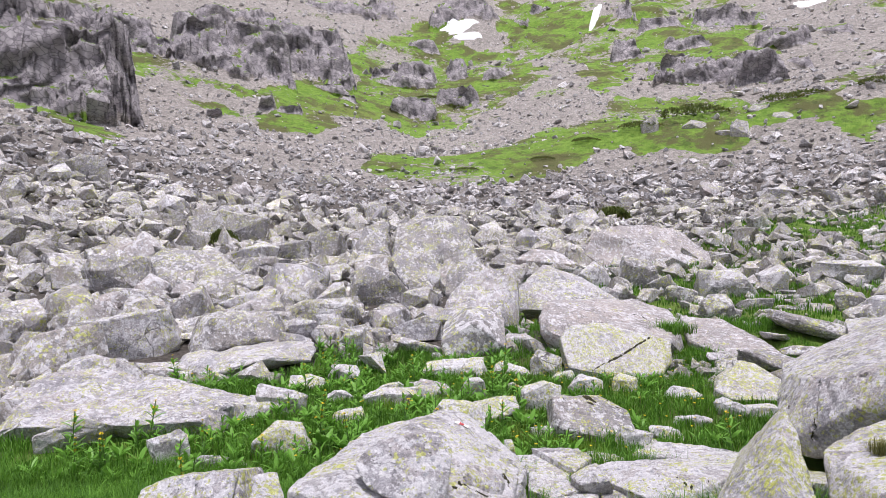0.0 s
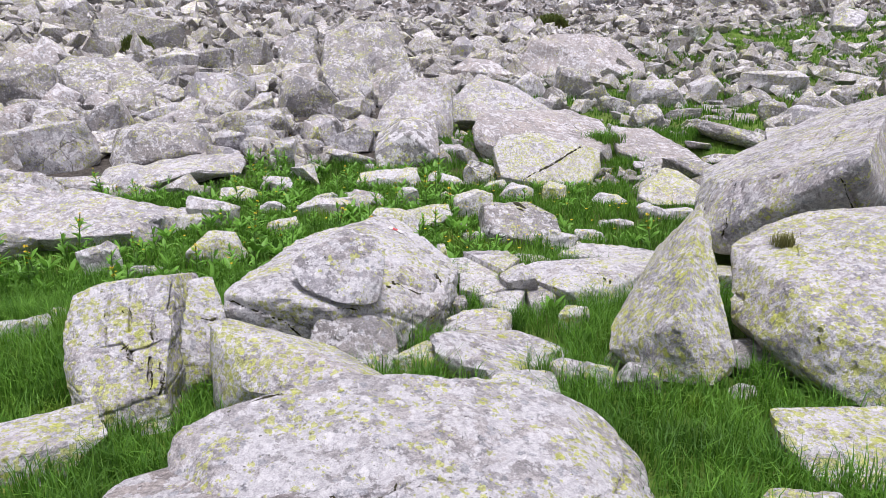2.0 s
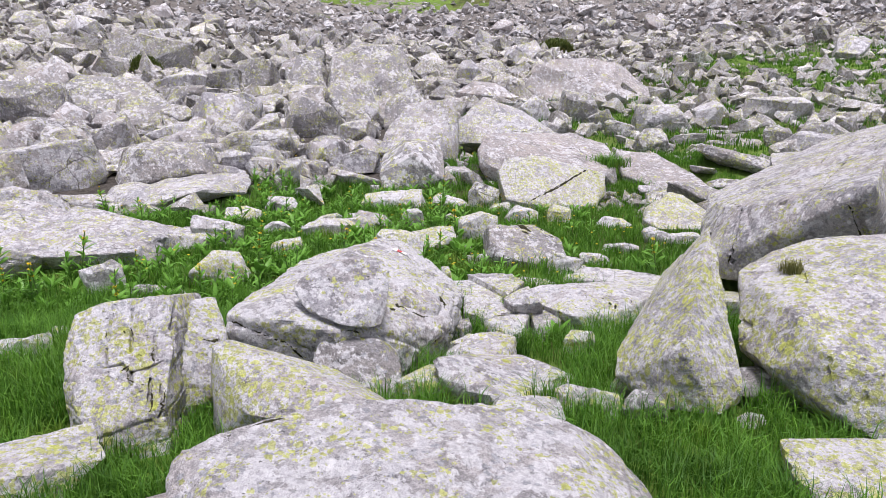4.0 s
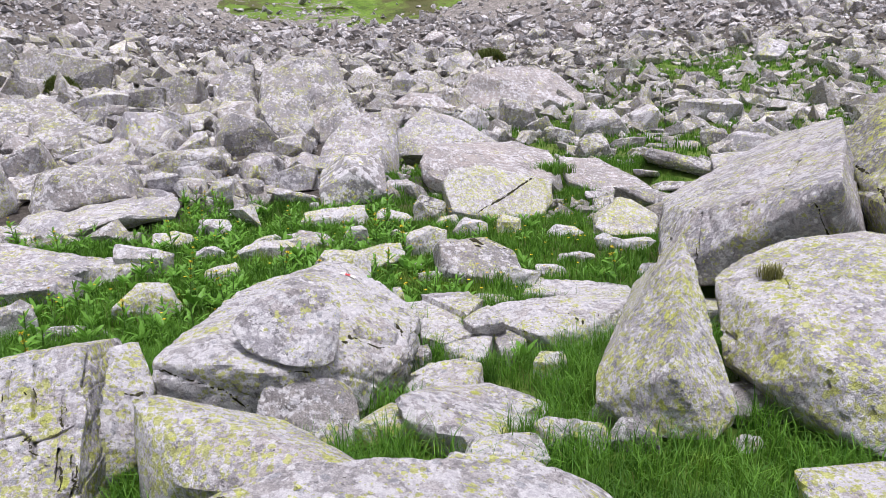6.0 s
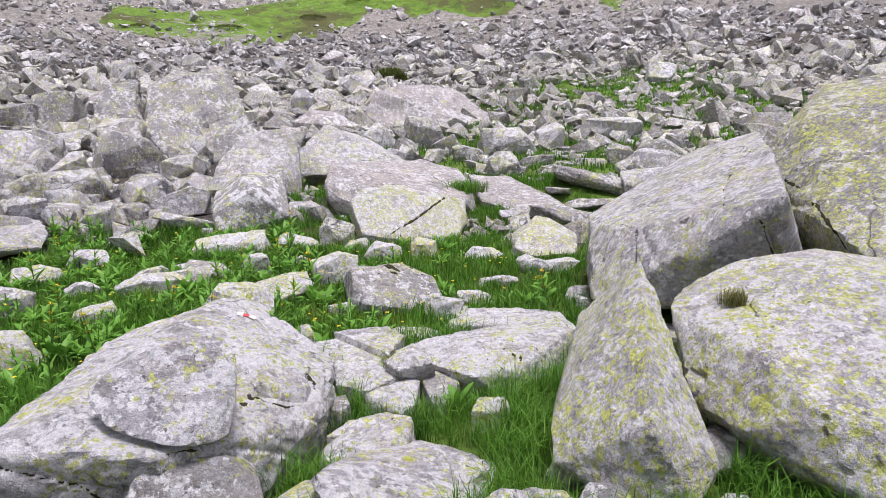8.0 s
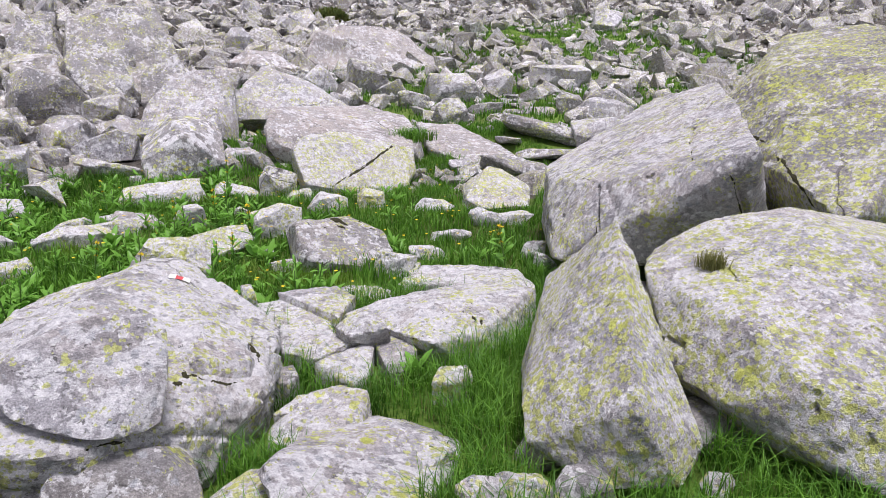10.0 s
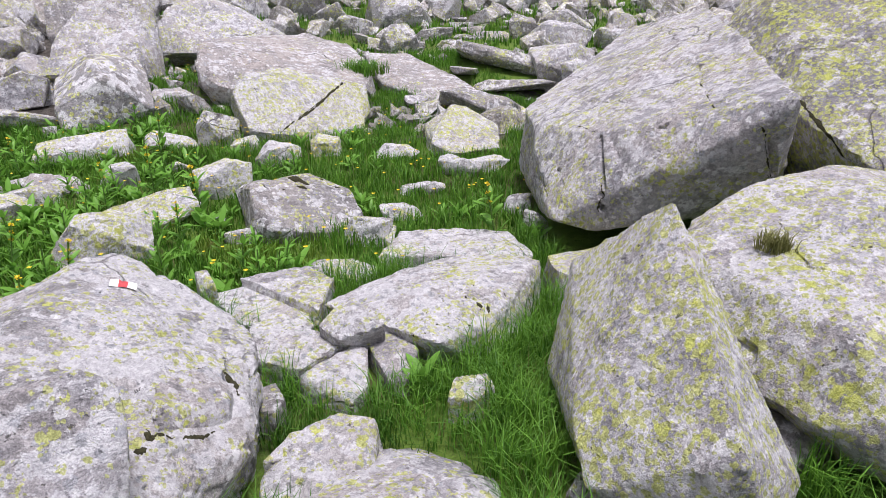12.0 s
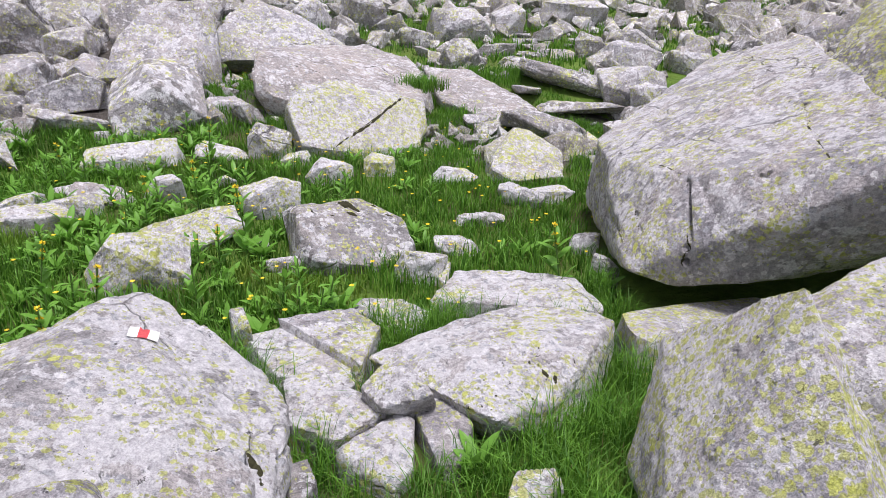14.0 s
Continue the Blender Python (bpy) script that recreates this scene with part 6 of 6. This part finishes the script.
# ---- the painted trail mark ----
def trail_mark(x, y, w, d, yaw):
    """Three stripes of paint on the boulder's top."""
    root = new("trail_mark")
    c, s = math.cos(radians(yaw)), math.sin(radians(yaw))
    for n, mat in enumerate((WHITE_PAINT, RED_PAINT, WHITE_PAINT)):
        v, m = [], 14
        for i in range(m + 1):
            for j in range(m + 1):
                u, t = (n - 1.5 + i / m) * w / 3, (j / m - 0.5) * d * (1 + 0.06 * math.sin(9 * i + n))
                px, py = x + u * c - t * s, y + u * s + t * c
                top = max(STONES.ray_cast(Vector((px + a, py + b, 5)), Vector((0, 0, -1)))[0].z for a in (-0.012, 0, 0.012) for b in (-0.012, 0, 0.012))
                v.append((px, py, top + 0.003))
        f = [(i * (m + 1) + j, (i + 1) * (m + 1) + j, (i + 1) * (m + 1) + j + 1, i * (m + 1) + j + 1) for i in range(m) for j in range(m)]
        stripe = new("stripe", mesh_of("stripe", v, f, mat))
        stripe.parent = root
        tagged(stripe, "faded red paint stripe" if n == 1 else "white paint stripe")
    return tagged(root, "red stripe between two white ones painted on rock", "trail mark")


trail_mark(0.19, 7.22, 0.14, 0.13, -8)


# ---- dark seams: crack shade laid on as strips, and black moss ----
def moss(points, wide, seed):
    """A lumpy dark strip lying on the stone: painted shade along a crack, moss on the spotted boulders."""
    rng = np.random.RandomState(seed)
    v, f, ring = [], [], 7
    steps = []
    for a, b in zip(points, points[1:]):
        many = max(10, int((Vector(b) - Vector(a)).length / 0.012))
        steps += [Vector(a).lerp(Vector(b), k / many) for k in range(many)]
    for n, p in enumerate(steps):
        at, up, _, _ = STONES.find_nearest(p)
        way = (steps[min(n + 1, len(steps) - 1)] - steps[max(n - 1, 0)]).normalized()
        side = way.cross(up).normalized()
        half = wide * (0.62 + 0.3 * math.sin(n * 0.31 + seed) * math.sin(n * 0.13 + 2 * seed) + rng.normal(0, 0.07)) * min(1.0, 0.25 + 0.12 * min(n, len(steps) - 1 - n))
        for k in range(ring):
            a = math.pi * k / (ring - 1)
            q = at + side * (math.cos(a) * half + rng.normal(0, 0.05) * half) + up * (math.sin(a) * half * 0.3 * rng.uniform(0.6, 1.2) - 0.002)
            v.append(tuple(q))
    for n in range(len(steps) - 1):
        for k in range(ring - 1):
            f.append((n * ring + k, n * ring + k + 1, (n + 1) * ring + k + 1, (n + 1) * ring + k))
    ob = new("moss", mesh_of("moss", v, f, CRACK_SHADE_AND_MOSS))
    return tagged(ob, "dark seam on the granite, painted crack shade and black moss", "moss", "moss in cracks")


# cracks drawn by strips of painted shade, with the spots of black moss
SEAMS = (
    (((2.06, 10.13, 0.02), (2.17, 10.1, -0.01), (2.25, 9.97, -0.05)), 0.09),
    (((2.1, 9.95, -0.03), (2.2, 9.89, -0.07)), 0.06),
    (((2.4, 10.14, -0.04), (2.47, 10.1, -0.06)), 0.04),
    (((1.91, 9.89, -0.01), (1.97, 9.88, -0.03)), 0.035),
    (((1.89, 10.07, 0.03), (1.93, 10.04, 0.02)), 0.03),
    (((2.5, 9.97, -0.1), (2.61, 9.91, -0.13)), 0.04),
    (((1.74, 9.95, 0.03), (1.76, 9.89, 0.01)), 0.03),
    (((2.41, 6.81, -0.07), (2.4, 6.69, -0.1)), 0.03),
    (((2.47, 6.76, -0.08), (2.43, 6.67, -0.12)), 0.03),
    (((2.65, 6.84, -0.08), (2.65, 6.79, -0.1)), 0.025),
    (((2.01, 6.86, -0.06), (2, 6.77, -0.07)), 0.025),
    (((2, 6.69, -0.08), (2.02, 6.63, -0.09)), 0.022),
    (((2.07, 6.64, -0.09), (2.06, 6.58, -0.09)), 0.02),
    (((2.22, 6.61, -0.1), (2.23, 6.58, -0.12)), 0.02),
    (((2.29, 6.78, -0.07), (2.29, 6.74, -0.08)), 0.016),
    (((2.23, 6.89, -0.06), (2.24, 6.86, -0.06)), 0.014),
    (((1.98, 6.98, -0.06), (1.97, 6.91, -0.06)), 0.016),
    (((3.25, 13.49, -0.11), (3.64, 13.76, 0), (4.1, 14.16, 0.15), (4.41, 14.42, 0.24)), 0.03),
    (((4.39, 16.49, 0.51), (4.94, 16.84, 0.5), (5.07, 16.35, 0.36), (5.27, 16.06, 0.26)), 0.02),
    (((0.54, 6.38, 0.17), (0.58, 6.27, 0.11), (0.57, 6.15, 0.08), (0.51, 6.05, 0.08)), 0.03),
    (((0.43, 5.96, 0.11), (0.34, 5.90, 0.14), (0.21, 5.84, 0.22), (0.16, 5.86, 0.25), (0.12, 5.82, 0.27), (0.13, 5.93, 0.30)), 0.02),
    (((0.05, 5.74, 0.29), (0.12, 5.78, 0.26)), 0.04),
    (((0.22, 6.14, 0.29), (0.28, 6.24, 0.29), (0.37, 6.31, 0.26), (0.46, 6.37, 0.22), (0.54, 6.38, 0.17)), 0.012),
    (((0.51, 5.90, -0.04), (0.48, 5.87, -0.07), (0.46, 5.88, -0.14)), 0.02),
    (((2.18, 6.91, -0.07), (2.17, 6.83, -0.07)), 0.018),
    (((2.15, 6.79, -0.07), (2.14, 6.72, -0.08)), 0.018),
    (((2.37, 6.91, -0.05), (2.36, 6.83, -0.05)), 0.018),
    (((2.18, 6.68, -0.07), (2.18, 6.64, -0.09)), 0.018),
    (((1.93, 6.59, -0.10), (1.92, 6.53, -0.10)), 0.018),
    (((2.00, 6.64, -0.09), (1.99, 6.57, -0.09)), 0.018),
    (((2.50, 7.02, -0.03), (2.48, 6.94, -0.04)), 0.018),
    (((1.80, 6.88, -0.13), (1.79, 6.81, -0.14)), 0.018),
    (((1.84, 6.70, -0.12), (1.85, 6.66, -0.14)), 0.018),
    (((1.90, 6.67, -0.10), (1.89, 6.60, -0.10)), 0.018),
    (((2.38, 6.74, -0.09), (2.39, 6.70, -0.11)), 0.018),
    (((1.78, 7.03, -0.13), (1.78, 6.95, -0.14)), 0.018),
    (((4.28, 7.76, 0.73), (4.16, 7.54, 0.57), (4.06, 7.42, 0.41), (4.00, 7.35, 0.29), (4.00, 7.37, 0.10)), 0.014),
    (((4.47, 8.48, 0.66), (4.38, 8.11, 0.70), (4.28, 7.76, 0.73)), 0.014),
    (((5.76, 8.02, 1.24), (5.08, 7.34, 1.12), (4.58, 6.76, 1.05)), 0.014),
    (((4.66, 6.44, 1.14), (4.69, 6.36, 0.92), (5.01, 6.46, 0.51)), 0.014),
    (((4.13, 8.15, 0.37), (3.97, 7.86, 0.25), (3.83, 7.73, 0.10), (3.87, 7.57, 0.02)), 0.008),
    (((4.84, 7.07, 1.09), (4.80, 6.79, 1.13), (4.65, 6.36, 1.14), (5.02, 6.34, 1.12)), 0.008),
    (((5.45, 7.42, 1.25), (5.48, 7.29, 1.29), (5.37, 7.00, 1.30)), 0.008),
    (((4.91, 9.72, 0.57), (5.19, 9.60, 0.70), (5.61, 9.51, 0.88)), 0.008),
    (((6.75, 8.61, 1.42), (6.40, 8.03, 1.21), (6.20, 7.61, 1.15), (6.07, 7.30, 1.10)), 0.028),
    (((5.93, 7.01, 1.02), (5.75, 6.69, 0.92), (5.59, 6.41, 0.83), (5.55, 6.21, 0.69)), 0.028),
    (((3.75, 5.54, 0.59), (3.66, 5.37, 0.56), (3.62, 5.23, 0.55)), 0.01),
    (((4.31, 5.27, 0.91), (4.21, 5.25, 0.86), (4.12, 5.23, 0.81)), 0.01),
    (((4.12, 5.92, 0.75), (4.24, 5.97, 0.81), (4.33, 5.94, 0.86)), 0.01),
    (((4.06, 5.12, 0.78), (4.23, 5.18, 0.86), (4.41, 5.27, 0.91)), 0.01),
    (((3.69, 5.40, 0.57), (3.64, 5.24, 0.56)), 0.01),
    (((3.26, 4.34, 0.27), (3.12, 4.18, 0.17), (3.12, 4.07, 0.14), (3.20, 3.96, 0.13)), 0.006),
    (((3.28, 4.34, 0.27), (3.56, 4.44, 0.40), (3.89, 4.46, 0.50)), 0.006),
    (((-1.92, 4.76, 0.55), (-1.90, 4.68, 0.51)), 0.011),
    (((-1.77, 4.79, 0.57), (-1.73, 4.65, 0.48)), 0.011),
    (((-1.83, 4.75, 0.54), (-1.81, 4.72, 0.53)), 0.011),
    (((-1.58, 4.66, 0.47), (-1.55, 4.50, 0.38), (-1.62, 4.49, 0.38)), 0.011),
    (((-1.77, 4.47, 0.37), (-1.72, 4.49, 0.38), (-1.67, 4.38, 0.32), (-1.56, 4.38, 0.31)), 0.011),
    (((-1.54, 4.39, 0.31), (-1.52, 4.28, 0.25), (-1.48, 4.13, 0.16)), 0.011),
    (((-1.46, 4.36, 0.29), (-1.42, 4.24, 0.22), (-1.39, 4.14, 0.15)), 0.011),
    (((-1.93, 4.90, 0.64), (-1.91, 4.88, 0.63)), 0.011),
    (((-1.81, 4.93, 0.65), (-1.79, 4.89, 0.63)), 0.011),
    (((-2.03, 4.76, 0.56), (-2.01, 4.75, 0.55)), 0.011),
    (((-1.50, 4.84, 0.39), (-1.46, 4.79, 0.35)), 0.018),
    (((-1.36, 5.01, 0.36), (-1.29, 5.06, 0.30), (-1.23, 5.15, 0.29)), 0.018),
    (((-1.44, 4.70, 0.13), (-1.42, 4.70, 0.10)), 0.018),
    (((2.90, 13.35, -0.27), (3.34, 13.56, -0.06), (3.78, 13.91, 0.05), (4.32, 14.38, 0.21)), 0.018),
    (((4.32, 14.38, 0.21), (4.84, 14.42, 0.08)), 0.01),
    (((2.66, 14.17, 0.56), (2.76, 13.90, 0.30), (3.04, 13.81, 0.20)), 0.01),
    (((2.94, 15.95, 0.60), (3.44, 15.76, 0.48), (3.80, 15.56, 0.37), (4.27, 15.32, 0.23), (4.85, 15.04, 0.08)), 0.014),
    (((2.60, 16.33, 0.76), (3.12, 16.17, 0.64), (4.01, 16.48, 0.57), (4.76, 16.65, 0.49)), 0.01),
    (((-0.25, 2.60, 0.45), (-0.16, 2.56, 0.46), (-0.06, 2.55, 0.46), (0.01, 2.58, 0.47), (0.09, 2.67, 0.46)), 0.016),
    (((-0.73, 3.35, 0.51), (-0.64, 3.39, 0.52), (-0.55, 3.41, 0.53), (-0.44, 3.41, 0.54)), 0.016),
    (((-0.25, 2.86, 0.49), (-0.17, 2.87, 0.49), (-0.11, 2.86, 0.50)), 0.006),
    (((-0.57, 3.10, 0.49), (-0.51, 3.11, 0.49), (-0.49, 3.13, 0.50)), 0.006),
    (((-0.23, 3.55, 0.55), (-0.10, 3.48, 0.53), (0.08, 3.47, 0.51)), 0.006),
    (((0.44, 3.29, 0.45), (0.58, 3.20, 0.42), (0.63, 3.01, 0.41)), 0.006),
    (((-1.23, 5.29, 0.39), (-1.12, 5.24, 0.36), (-0.94, 5.19, 0.30), (-0.76, 5.17, 0.23), (-0.60, 5.17, 0.08), (-0.47, 5.17, -0.05)), 0.016),
    (((-0.38, 5.10, 0.34), (-0.25, 5.21, 0.30), (-0.10, 5.34, 0.20), (0.04, 5.45, 0.05), (0.14, 5.53, -0.15)), 0.012),
    (((-0.69, 5.47, 0.48), (-0.50, 5.37, 0.42), (-0.24, 5.41, 0.35)), 0.012),
    (((0.73, 5.12, 0.03), (0.87, 5.03, 0.02), (1.07, 5.15, -0.05)), 0.006),
)
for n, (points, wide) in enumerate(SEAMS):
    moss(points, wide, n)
